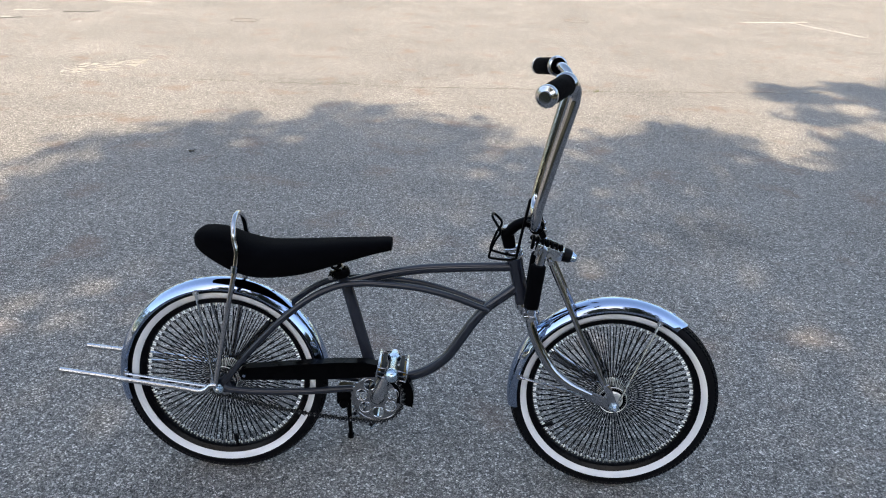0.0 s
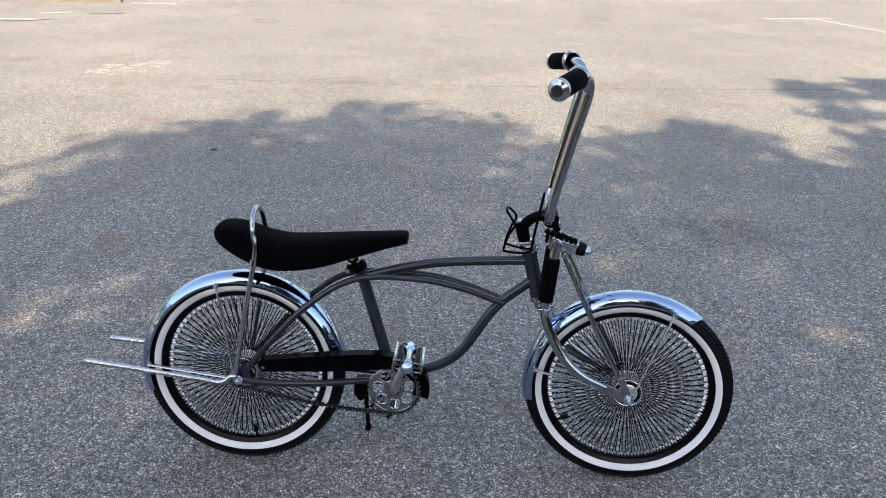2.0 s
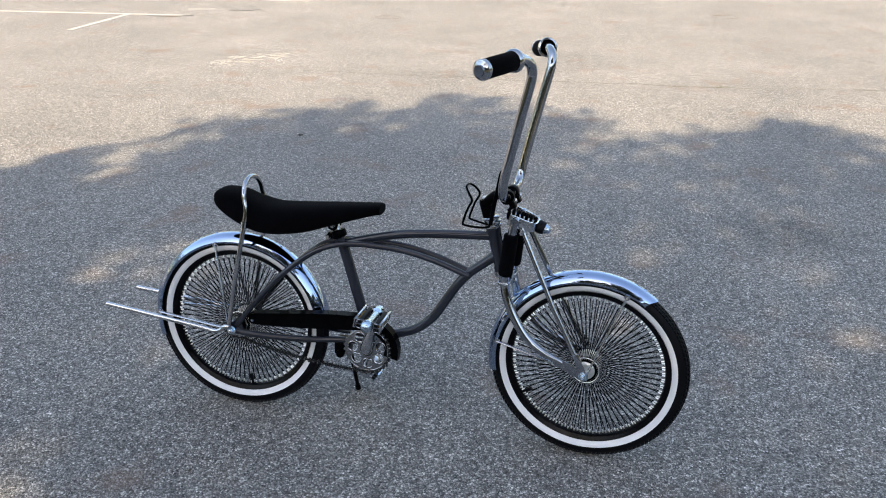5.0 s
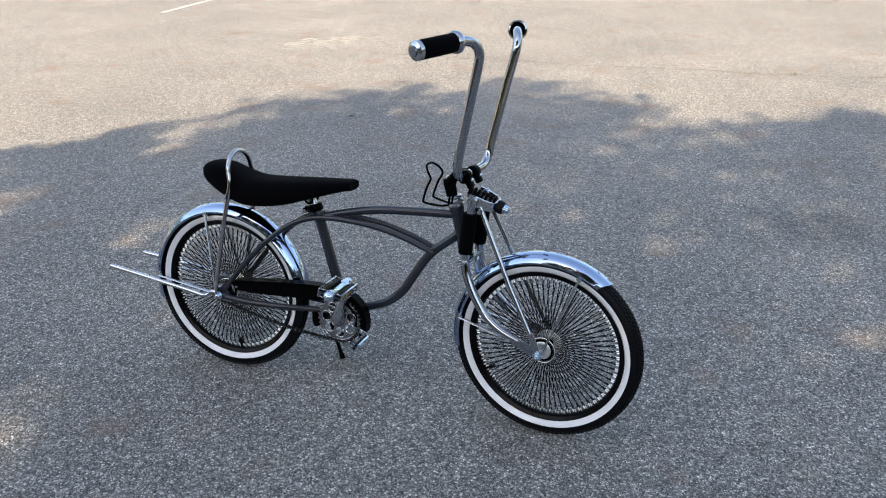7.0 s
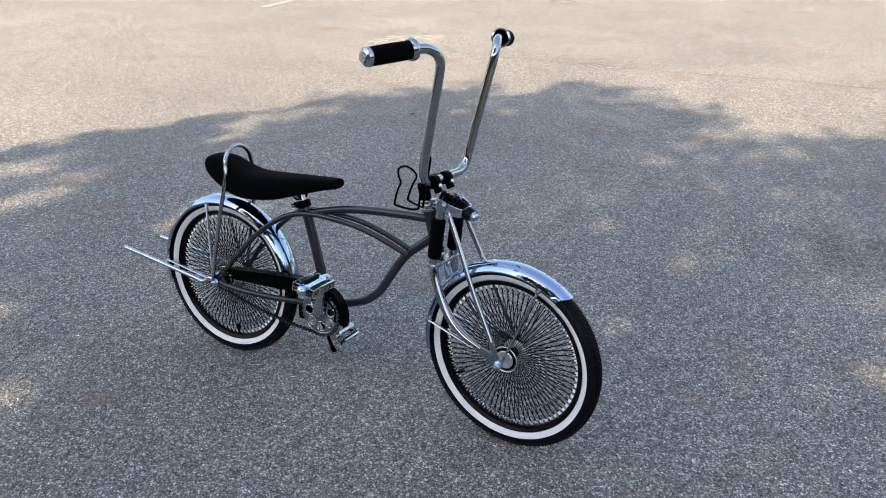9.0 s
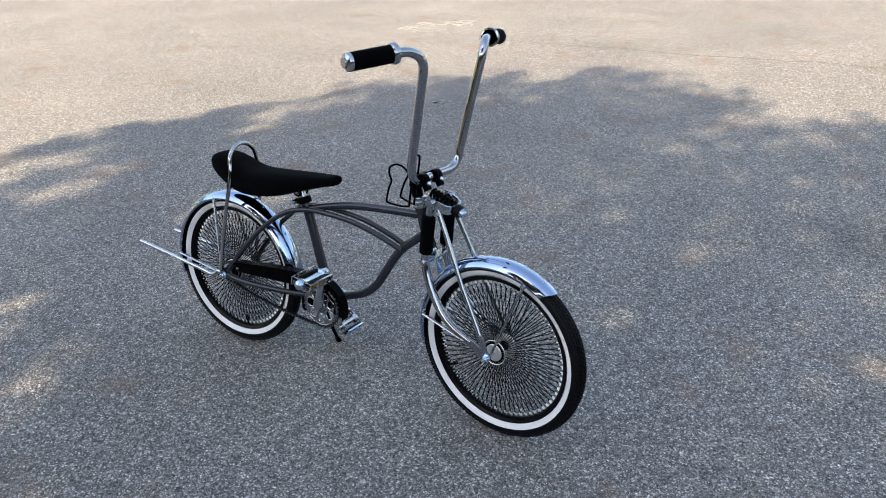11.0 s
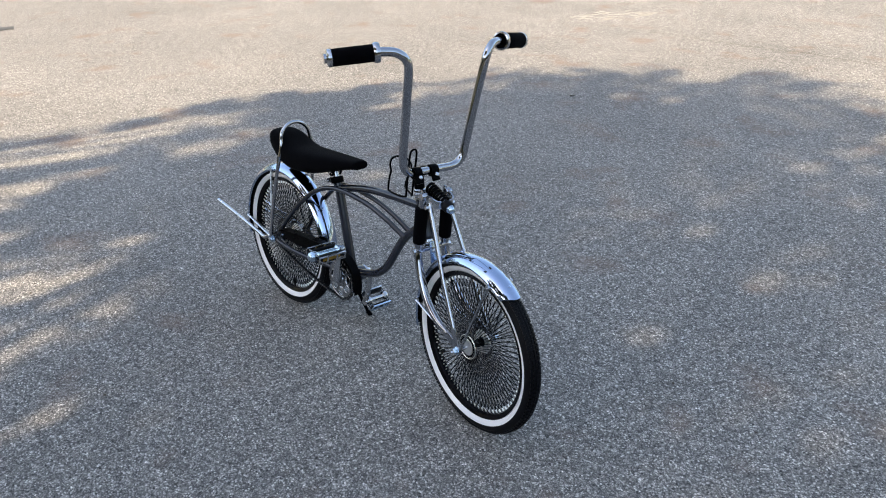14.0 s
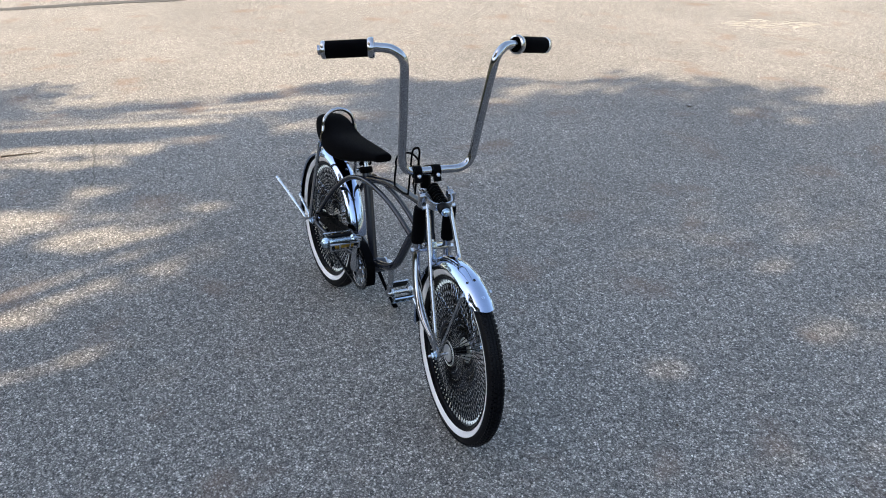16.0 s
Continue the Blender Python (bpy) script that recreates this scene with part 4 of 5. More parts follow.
# -- stem, handlebar, grips
def build_bar():
    sy = -0.012
    turn = Matrix.Translation((-0.008, 0, -0.003)) @ BAR_STEER
    bm = tube([head(0.130), head(0.150), head(0.180), head(0.188)], [0.0135, 0.0150, 0.0160, 0.0145], 20)
    top = head(0.172)
    add_tube(bm, curve_points([(top.x - 0.004, 0, top.z), (0.690, sy * 0.4, 0.668), (0.708, sy * 0.8, 0.679), (0.726, sy, 0.684)], 4), [0.0135, 0.0125, 0.012, 0.0115], 14, flat=1.25, up=(0, 0, 1))
    add_box(bm, (0.018, 0.050, 0.018), Matrix.Translation((0.722, sy, 0.682)), bevel=0.004)
    stem = part("stem", bm, BLACK, bike, "black forged handlebar stem", m=Matrix.Translation((-0.005, 0, -0.003)) @ BAR_STEER)
    part("stem_bolt", lathe([(0, 0), (0.0085, 0), (0.0085, 0.004), (0.006, 0.007), (0, 0.007)], 14, along(head(0.188), head(1))), CHROME_DULL, stem)
    for s in (-1, 1):
        y = s * 0.027 + sy - 0.014
        cl = lathe([(0.0118, -0.0105), (0.0160, -0.0105), (0.0168, -0.008), (0.0168, 0.008), (0.0160, 0.0105), (0.0118, 0.0105)], 22, Matrix.Translation((0.735, y, 0.684)), closed=True)
        add_box(cl, (0.014, 0.019, 0.024), Matrix.Translation((0.748, y, 0.670)) @ Matrix.Rotation(radians(-30), 4, "Y"), bevel=0.002)
        part("bar_clamp", cl, BLACK, stem)
        part("clamp_bolt", lathe([(0, 0), (0.006, 0), (0.006, 0.004), (0.004, 0.006), (0, 0.006)], 10, along((0.753, y, 0.677), (0.763, y, 0.683))), CHROME_DULL, stem)
    upper = [(0.789, 0.119, 0.962), (0.792, 0.123, 0.986), (0.789, 0.134, 1.003), (0.780, 0.153, 1.0135), (0.771, 0.178, 1.0155), (0.762, 0.205, 1.014), (0.722, 0.312, 1.002)]
    right = [(0.735, -0.030, 0.684), (0.735, -0.056, 0.684), (0.734, -0.078, 0.691), (0.735, -0.091, 0.708), (0.738, -0.096, 0.738), (0.755, -0.103, 0.815), (0.772, -0.111, 0.890)] + mirror_y(upper)
    left = [(0.735, 0.030, 0.684), (0.735, 0.066, 0.684), (0.735, 0.089, 0.691), (0.737, 0.103, 0.708), (0.741, 0.108, 0.738), (0.757, 0.111, 0.815), (0.773, 0.115, 0.890)] + upper
    line = curve_points(right[::-1] + left, 6)
    bar = part("handlebar", add_tube(bmesh.new(), line, 0.0113, 18), CHROME_BAR, bike, "tall chrome ape-hanger handlebar", m=turn)
    for s in (-1, 1):
        a, b = Vector((0.7668, s * 0.192, 1.0146)), Vector((0.722, s * 0.312, 1.002))
        f = along(a, b)
        grip = part("grip", lathe([(0.0115, 0.002), (0.0182, 0.002), (0.0184, 0.010), (0.0195, 0.011), (0.0205, 0.013), (0.0208, 0.050), (0.0205, 0.110), (0.0195, 0.113), (0.0115, 0.113)], 30, f, closed=True), VELVET, bike,
                    "black velvet handlebar grip with chrome ends", m=turn)
        part("flange", lathe([(0.0180, -0.001), (0.0195, -0.004), (0.0235, -0.003), (0.0250, 0.002), (0.0240, 0.009), (0.0215, 0.012), (0.0185, 0.012)], 32, f, closed=True), CHROME_SISSY, grip)
        part("end_cap", lathe([(0.0200, 0.110), (0.0213, 0.111), (0.0213, 0.1185), (0.0204, 0.1200), (0.0190, 0.1202), (0.0182, 0.1210), (0.0020, 0.1258), (0.0008, 0.1261), (0, 0.1262)], 32, f), CHROME_DULL, grip)


build_bar()


# -- bottle cage of bent black wire
def build_cage():
    y0 = -0.048
    r = 0.0029
    bm = bmesh.new()
    # narrow hoop against the stem
    hoop = [(0.692, y0 - 0.010, 0.604), (0.700, y0 - 0.010, 0.660), (0.711, y0 - 0.010, 0.728), (0.713, y0, 0.741), (0.711, y0 + 0.010, 0.728), (0.700, y0 + 0.010, 0.660), (0.692, y0 + 0.010, 0.604)]
    add_tube(bm, curve_points(hoop, 5), r, 8)
    # wide hoop that clasps the bottle, with a kink
    wide = [(0.692, y0 - 0.010, 0.604), (0.672, y0 - 0.018, 0.602), (0.637, y0 - 0.026, 0.606), (0.631, y0 - 0.028, 0.613), (0.642, y0 - 0.031, 0.648), (0.653, y0 - 0.033, 0.671), (0.645, y0 - 0.031, 0.686),
            (0.634, y0 - 0.018, 0.698), (0.632, y0, 0.701), (0.634, y0 + 0.018, 0.698), (0.645, y0 + 0.031, 0.686), (0.653, y0 + 0.033, 0.671), (0.642, y0 + 0.031, 0.648), (0.631, y0 + 0.028, 0.613),
            (0.637, y0 + 0.026, 0.606), (0.672, y0 + 0.018, 0.602), (0.692, y0 + 0.010, 0.604)]
    add_tube(bm, curve_points(wide, 5), r, 8)
    cage = part("bottle_cage", bm, BLACK, bike, "black wire bottle cage", m=STEER)
    bm = lathe([(0.0118, -0.006), (0.0150, -0.006), (0.0150, 0.006), (0.0118, 0.006)], 18, Matrix.Translation((0.735, -0.054, 0.684)), closed=True)
    add_box(bm, (0.034, 0.008, 0.008), Matrix.Translation((0.720, -0.052, 0.686)), bevel=0.001)
    part("cage_clamp", bm, BLACK, cage)


build_cage()

# ---- trees behind the path of the camera, whose shade falls on the ground ----
# Thin places in the crowns: where their light falls (x, y), half-widths, turn in degrees and the share of leaves left.
CROWN_GAPS = [
    (1.45, 2.58, 0.18, 0.44, 8, 0.72), (-1.32, 2.34, 0.18, 0.40, -20, 0.36), (-2.27, 3.78, 0.14, 0.42, -22, 0.35), (-1.86, 2.05, 0.12, 0.28, 0, 0.6),
    (-1.45, 0.56, 0.14, 0.30, 0, 0.04), (-1.18, 0.86, 0.14, 0.26, -13, 0.16), (-1.22, 1.14, 0.24, 0.26, 0, 0.34), (-1.39, 1.45, 0.10, 0.24, 0, 0.42), (-1.27, 1.72, 0.10, 0.24, 0, 0.55),
    (-0.82, 0.94, 0.20, 0.30, 5, 0.26), (-0.76, 0.54, 0.22, 0.26, 0, 0.18), (-0.34, 0.60, 0.24, 0.28, 0, 0.15),
    (0.17, 4.25, 0.22, 0.55, 0, 0.78), (0.05, 3.30, 0.30, 0.40, 0, 0.90), (0.22, 2.95, 0.42, 0.40, 0, 0.88), (-0.05, 1.50, 0.18, 0.18, 0, 0.85), (0.16, 1.72, 0.20, 0.18, 0, 0.85), (-0.75, 2.93, 0.18, 0.30, 0, 0.75),
    (3.10, 5.98, 0.34, 0.30, 0, 0.06), (2.98, 6.75, 0.42, 0.13, 0, 0.4)]


def crown_density(x, y, boughs):
    """How thick the leaves stand between the sun and a place on the ground, and the bough that holds most of them."""
    ragged = 0.18 * noise.noise((2.6 * x, 2.2 * y, 0.3)) + 0.20 * noise.noise((5.5 * x, 5.2 * y, 4.1)) + 0.16 * noise.noise((9 * x, 14 * y, 7.7))
    best, owner = 0.0, None
    for b in boughs:
        gx, gy, r, _, thick = b
        d = math.hypot((x - gx) / r, (y - gy) / (1.45 * r))
        v = thick * min(1.0, max(0.0, (1.06 - d + ragged * 0.75 / max(r, 0.3)) * r / min(0.30, 0.5 * r)))
        if v > best:
            best, owner = v, b
    for gx, gy, rx, ry, turn, keep in CROWN_GAPS:
        c, q = math.cos(radians(turn)), math.sin(radians(turn))
        u, w = ((x - gx) * c + (y - gy) * q) / rx, ((y - gy) * c - (x - gx) * q) / ry
        best *= keep + (1 - keep) * min(1.0, max(0.0, (math.hypot(u, w) - 0.62 + 0.5 * ragged) / 0.75))
    return best * (1 - 0.25 * max(0.0, noise.noise((1.6 * x, 1.3 * y, 9.2)))), owner


def build_tree(name, trunk, boughs, seed, spread, label):
    """Each bough: where its shade falls on the ground (x, y), its radius, its height above the ground and how thick its leaves are. spread: leaves for each square metre of shade."""
    rng = random.Random(seed)
    tree = new(name)
    tree.location = (*trunk, 0)
    tagged(tree, label, "tree")
    boughs = [b if len(b) == 5 else (*b, 1.0) for b in boughs]
    centres = [(Vector((gx, gy, 0)) - SUN_WAY * (h / -SUN_WAY.z), r) for gx, gy, r, h, _ in boughs]
    x0, x1 = min(b[0] - 1.3 * b[2] for b in boughs), max(b[0] + 1.3 * b[2] for b in boughs)
    y0, y1 = min(b[1] - 1.9 * b[2] for b in boughs), max(b[1] + 1.9 * b[2] for b in boughs)
    verts, faces = [], []
    for _ in range(int(spread * (x1 - x0) * (y1 - y0))):
        gx, gy = rng.uniform(x0, x1), rng.uniform(y0, y1)
        thick, owner = crown_density(gx, gy, boughs)
        if rng.random() > thick:
            continue
        h = owner[3] + owner[2] * rng.uniform(-0.75, 0.75)
        q = Vector((gx - trunk[0], gy - trunk[1], 0)) - SUN_WAY * (h / -SUN_WAY.z)
        ln, wd = rng.uniform(0.05, 0.085), rng.uniform(0.021, 0.035)
        e = Euler((rng.uniform(-1.0, 1.0), rng.uniform(-1.0, 1.0), rng.uniform(0, 6.28))).to_matrix()
        k = len(verts)
        for v in ((-ln, 0, 0), (-ln * 0.2, -wd, 0.008), (ln, 0, -0.008), (-ln * 0.2, wd, 0.008)):
            verts.append(tuple(q + e @ Vector(v)))
        faces.append((k, k + 1, k + 2, k + 3))
    me = bpy.data.meshes.new("crown")
    me.from_pydata(verts, [], faces)
    me.materials.append(LEAF)
    crown = new("crown", me)
    crown.parent = tree
    mid = sum((p for p, _ in centres), Vector()) / len(centres) - Vector((trunk[0], trunk[1], 0))
    fork_z = min(p.z for p, _ in centres) * 0.62
    bm = tube([(0, 0, -0.05), (0.03, 0.02, fork_z * 0.3), (mid.x * 0.06, mid.y * 0.06, fork_z), (mid.x * 0.5, mid.y * 0.5, (fork_z + mid.z) / 2), (mid.x, mid.y, mid.z + 0.6)], [0.27] + [0.20] * 5 + [0.17] * 5 + [0.11] * 5 + [0.05], 14, smooth=5)
    part("trunk", bm, BARK, tree)
    for p, r in centres:
        q = p - Vector((trunk[0], trunk[1], 0))
        b = Vector((mid.x * 0.2, mid.y * 0.2, fork_z + rng.uniform(0, 0.8)))
        m1 = b.lerp(q, 0.5) + Vector((rng.uniform(-0.2, 0.2), rng.uniform(-0.2, 0.2), 0.35))
        k = min(1.0, 0.35 + r)
        part("limb", tube([b, m1, q], [k * v for v in (0.075, 0.07, 0.065, 0.055, 0.045, 0.04, 0.03, 0.02, 0.012)], 8, smooth=4), BARK, tree)
    return tree


build_tree("tree", (-0.5, -6.6), [
    (-0.80, 5.18, 0.50, 9.3, 0.36), (-0.15, 5.00, 0.48, 9.1, 0.42), (-0.60, 4.55, 0.55, 8.8, 0.65), (-1.45, 4.58, 0.55, 8.9, 0.42), (-1.92, 4.08, 0.53, 8.5, 0.45), (-1.50, 4.10, 0.50, 8.6, 0.7), (0.42, 4.38, 0.50, 8.8, 0.52), (1.05, 4.78, 0.45, 8.9, 0.6), (1.45, 5.15, 0.50, 9.0, 0.6), (1.92, 4.40, 0.48, 8.6),
    (-1.20, 3.50, 0.90, 8.5, 0.92), (0.00, 3.70, 1.00, 8.4, 0.53), (1.10, 3.70, 0.95, 8.1, 0.54), (2.20, 3.40, 1.00, 7.7, 0.9), (-1.75, 2.80, 0.50, 7.9), (-0.90, 2.40, 0.85, 7.5, 0.8), (0.30, 2.20, 1.00, 7.3, 0.70), (-0.02, 2.08, 0.50, 7.4, 0.92),
    (1.60, 2.00, 1.00, 6.9, 0.72), (-0.20, 1.20, 0.85, 6.8, 0.85), (0.90, 0.80, 1.00, 6.5), (2.70, 1.80, 0.90, 6.5), (0.50, -0.30, 0.95, 6.0), (1.70, -0.30, 0.90, 6.0), (3.20, 2.90, 0.90, 6.9)],
    3, 2000, "broad leafy tree that shades the parking lot")
build_tree("tree", (3.9, -6.2), [
    (2.85, 7.15, 0.40, 9.5), (3.55, 7.45, 0.42, 9.6), (4.30, 7.60, 0.50, 9.5), (2.72, 6.30, 0.30, 9.2), (2.50, 4.85, 0.36, 8.5), (3.15, 5.00, 0.85, 8.6), (3.70, 6.30, 0.60, 9.0), (4.40, 5.80, 0.90, 8.9), (4.70, 4.60, 1.00, 8.2), (3.90, 4.00, 0.90, 7.6),
    (5.20, 3.60, 1.00, 7.3), (4.20, 2.40, 1.00, 6.9), (5.40, 1.90, 1.00, 6.6), (4.40, 0.90, 1.00, 6.5), (3.40, 1.00, 0.75, 6.3)],
    8, 1450, "leafy tree beside the parking lot")
build_tree("tree", (-4.6, -7.8), [
    (-2.52, 3.35, 0.24, 8.0, 0.7), (-2.75, 2.90, 0.24, 7.9, 0.7), (-2.95, 2.40, 0.18, 7.8, 0.6), (-2.92, 1.95, 0.13, 7.6, 0.7), (-2.95, 1.50, 0.11, 7.5, 0.7), (-3.05, 1.15, 0.11, 7.4, 0.7), (-3.13, 0.85, 0.11, 7.3, 0.7),
    (-2.48, 1.25, 0.09, 7.3, 0.7), (-2.54, 0.90, 0.09, 7.2, 0.7), (-2.61, 0.50, 0.10, 7.1, 0.7), (-2.42, 2.75, 0.26, 7.7), (-2.10, 2.65, 0.24, 7.7, 0.9), (-1.98, 2.20, 0.32, 7.5), (-2.38, 2.20, 0.26, 7.5, 0.6), (-2.42, 1.72, 0.16, 7.3, 0.35), (-1.96, 1.60, 0.30, 7.2), (-1.92, 1.05, 0.30, 7.1), (-1.84, 0.50, 0.34, 6.9),
    (-1.62, 1.50, 0.45, 7.1), (-1.30, 1.15, 0.50, 7.0, 0.7), (-1.20, 0.50, 0.45, 6.8, 0.65), (-3.60, 0.20, 0.50, 6.9, 0.5), (-2.00, -0.30, 0.50, 6.7, 0.6),
    (-1.20, -0.40, 0.60, 6.5), (-3.00, -0.90, 0.80, 6.3), (-1.40, -1.20, 0.80, 6.0)],
    5, 1750, "thin leafy tree beside the parking lot")

# ---- marks and small things on the ground ----
def strip(name, pts, width, mat, label, category, lift=0.004, rough=0.0, seed=1, kind="structure"):
    """A thin worn band laid along pts on the ground, with uneven edges."""
    rng = random.Random(seed)
    fine = []
    for (x0, y0), (x1, y1) in zip(pts, pts[1:]):
        k = max(2, int(math.hypot(x1 - x0, y1 - y0) / 0.06))
        fine += [(x0 + (x1 - x0) * i / k, y0 + (y1 - y0) * i / k) for i in range(k)]
    fine.append(pts[-1])
    bm, rows = bmesh.new(), []
    for i, (x, y) in enumerate(fine):
        a, b = fine[max(0, i - 1)], fine[min(len(fine) - 1, i + 1)]
        t = Vector((b[0] - a[0], b[1] - a[1])).normalized()
        n = Vector((-t.y, t.x))
        row = []
        for s in (-0.5, 0.5):
            o = s * width * (1 + rng.uniform(-rough, rough))
            row += [bm.verts.new((x + n.x * o, y + n.y * o, z)) for z in (-0.002, lift)]
        rows.append(row)
    for a, b in zip(rows, rows[1:]):
        bm.faces.new((a[1], b[1], b[3], a[3]))
        bm.faces.new((a[0], b[0], b[1], a[1]))
        bm.faces.new((a[2], a[3], b[3], b[2]))
    for r in (rows[0], rows[-1]):
        bm.faces.new((r[0], r[1], r[3], r[2]))
    return tagged(mesh_object(name, bm, mat, smooth=False), label, category, kind=kind)


def wander(a, b, steps, amount, seed):
    rng = random.Random(seed)
    out, off = [], 0.0
    for i in range(steps + 1):
        t = i / steps
        off += rng.uniform(-amount, amount) - off * 0.2
        out.append((a[0] + (b[0] - a[0]) * t, a[1] + (b[1] - a[1]) * t + off))
    return out


strip("parking_line", [(-8.6, 8.72), (-5.70, 9.33)], 0.075, LINE_PAINT, "worn white parking line on the asphalt", "road marking", rough=0.15, seed=2)
strip("parking_line", [(-6.10, 7.66), (-6.42, 9.14)], 0.075, LINE_PAINT, "worn white parking line on the asphalt", "road marking", rough=0.2, seed=3)
strip("parking_line", [(-6.05, 9.97), (-5.80, 10.06), (-5.74, 10.16)], 0.05, LINE_PAINT, "short worn rest of a white parking line", "road marking", rough=0.4, seed=4)
strip("parking_line", [(-5.55, 11.45), (-4.95, 11.60)], 0.06, LINE_PAINT, "short worn rest of a white parking line", "road marking", rough=0.4, seed=5)
strip("parking_line", [(3.95, 13.17), (5.15, 13.72)], 0.06, LINE_PAINT, "worn white parking line on the asphalt", "road marking", rough=0.3, seed=6)
strip("parking_line", [(4.82, 13.52), (5.36, 11.98)], 0.05, LINE_PAINT, "worn white parking line on the asphalt", "road marking", rough=0.3, seed=7)
strip("dark_strip", [(-6.10, 9.10), (-5.72, 9.19), (-5.58, 9.36)], 0.06, DARK_PATCH, "dark strip at the end of a line", "tar", rough=0.3, seed=8)
strip("dark_strip", [(-5.45, 10.06), (-5.18, 10.14), (-5.10, 10.30)], 0.06, DARK_PATCH, "short dark strip on the asphalt", "tar", rough=0.3, seed=9)
# kerb shade laid on the ground as a dark band; no kerb stands here
strip("dark_strip", [(-7.20, -1.6), (-7.12, 0.30), (-7.06, 1.2), (-6.92, 2.1)], 0.16, DARK_PATCH, "long dark band laid down as the shade of a kerb", "tar", rough=0.25, seed=10)
strip("crack", wander((-2.5, 6.32), (0.9, 6.80), 46, 0.02, 11) + wander((0.95, 6.81), (3.2, 7.42), 30, 0.02, 12), 0.006, CRACK, "thin crack in the asphalt", "crack", lift=0.002, rough=0.6, seed=13)
strip("crack", wander((-2.60, 0.95), (-1.7, 0.9), 14, 0.015, 14), 0.005, CRACK, "hair crack in the asphalt", "crack", lift=0.002, rough=0.7, seed=15)


def ring_patch(name, x, y, r, seed, label):
    pts = [(x + r * math.cos(a), y + r * math.sin(a)) for a in [2 * math.pi * k / 40 for k in range(41)]]
    return strip(name, pts, 0.016, CRACK, label, "manhole cover", lift=0.003, rough=0.4, seed=seed)


ring_patch("manhole_ring", -3.12, 10.18, 0.17, 16, "dark ring of a small cover set in the asphalt")
ring_patch("manhole_ring", 1.26, 12.07, 0.18, 17, "dark ring of a small cover set in the asphalt")


def build_scuff():
    """Worn flakes of old white paint in a loose patch."""
    rng = random.Random(21)
    bm = bmesh.new()
    for _ in range(80):
        u, v = rng.uniform(-1, 1), rng.gauss(0, 0.8)
        x, y = -3.22 + 0.24 * u - 0.05 * v, 6.68 + 0.30 * u + 0.16 * v
        a, ln, wd = rng.uniform(0.3, 1.3), rng.uniform(0.012, 0.05), rng.uniform(0.002, 0.006)
        ring = []
        for k in range(7):
            t = 2 * math.pi * k / 7
            p = Matrix.Rotation(a, 2) @ Vector((ln * math.cos(t) * rng.uniform(0.7, 1.1), wd * math.sin(t) * rng.uniform(0.6, 1.2)))
            ring.append((x + p.x, y + p.y))
        lo = [bm.verts.new((px, py, 0.0)) for px, py in ring]
        hi = [bm.verts.new((px, py, 0.0035)) for px, py in ring]
        bm.faces.new(hi)
        for k in range(7):
            bm.faces.new((lo[k], lo[(k + 1) % 7], hi[(k + 1) % 7], hi[k]))
    tagged(mesh_object("paint_flakes", bm, LINE_PAINT, smooth=False), "worn flakes of white paint on the asphalt", "paint", kind="stuff")


build_scuff()


def blades(name, x, y, spread, count, height, seed, label, category, kind=""):
    rng = random.Random(seed)
    bm = bmesh.new()
    for _ in range(count):
        px, py = x + rng.gauss(0, spread[0]), y + rng.gauss(0, spread[1])
        a, h, lean = rng.uniform(0, 6.28), height * rng.uniform(0.5, 1.2), rng.uniform(0.2, 0.9)
        d = Vector((math.cos(a), math.sin(a), 0))
        w = Vector((-d.y, d.x, 0)) * height * 0.10
        base = Vector((px, py, -0.002))
        mid, tip = base + Vector((0, 0, h * 0.6)) + d * h * lean * 0.4, base + Vector((0, 0, h * 0.9)) + d * h * lean
        v = [bm.verts.new(p) for p in (base - w, base + w, mid + w * 0.8, mid - w * 0.8, tip)]
        bm.faces.new((v[0], v[1], v[2], v[3]))
        bm.faces.new((v[3], v[2], v[4]))
    return tagged(mesh_object(name, bm, GRASS, smooth=False), label, category, kind=kind)


blades("weed", 1.02, 6.83, (0.035, 0.015), 26, 0.022, 31, "small green weed growing from a crack", "plant", kind="stuff")
# a kerb with rough grass behind it at the edge of the lot
kerb_line = [(-11.5, 9.90), (-7.5, 10.98), (-5.7, 11.42)]
bm = bmesh.new()
rows = []
for x, y in kerb_line:
    rows.append([bm.verts.new((x + dx, y + dy, z)) for dx, dy, z in ((0, 0, -0.01), (0, 0, 0.07), (-0.004, 0.012, 0.08), (-0.03, 0.12, 0.08), (-0.03, 0.12, -0.01))])
for a, b in zip(rows, rows[1:]):
    for j in range(4):
        bm.faces.new((a[j], b[j], b[j + 1], a[j + 1]))
for r in (rows[0], rows[-1]):
    bm.faces.new(r)
tagged(mesh_object("kerb", bm, STONE, smooth=False), "low pale stone kerb at the edge of the lot", "kerb", kind="structure")
rng = random.Random(40)
for k in range(14):
    t = (k + 0.5) / 14
    x = -11.2 + 5.3 * t
    blades("grass_tuft", x, 10.28 + 0.262 * (x + 11.2) + rng.uniform(0.05, 0.3), (0.16, 0.07), 60, rng.uniform(0.10, 0.2), 50 + k, "rough green grass tuft behind the kerb", "grass", kind="stuff")


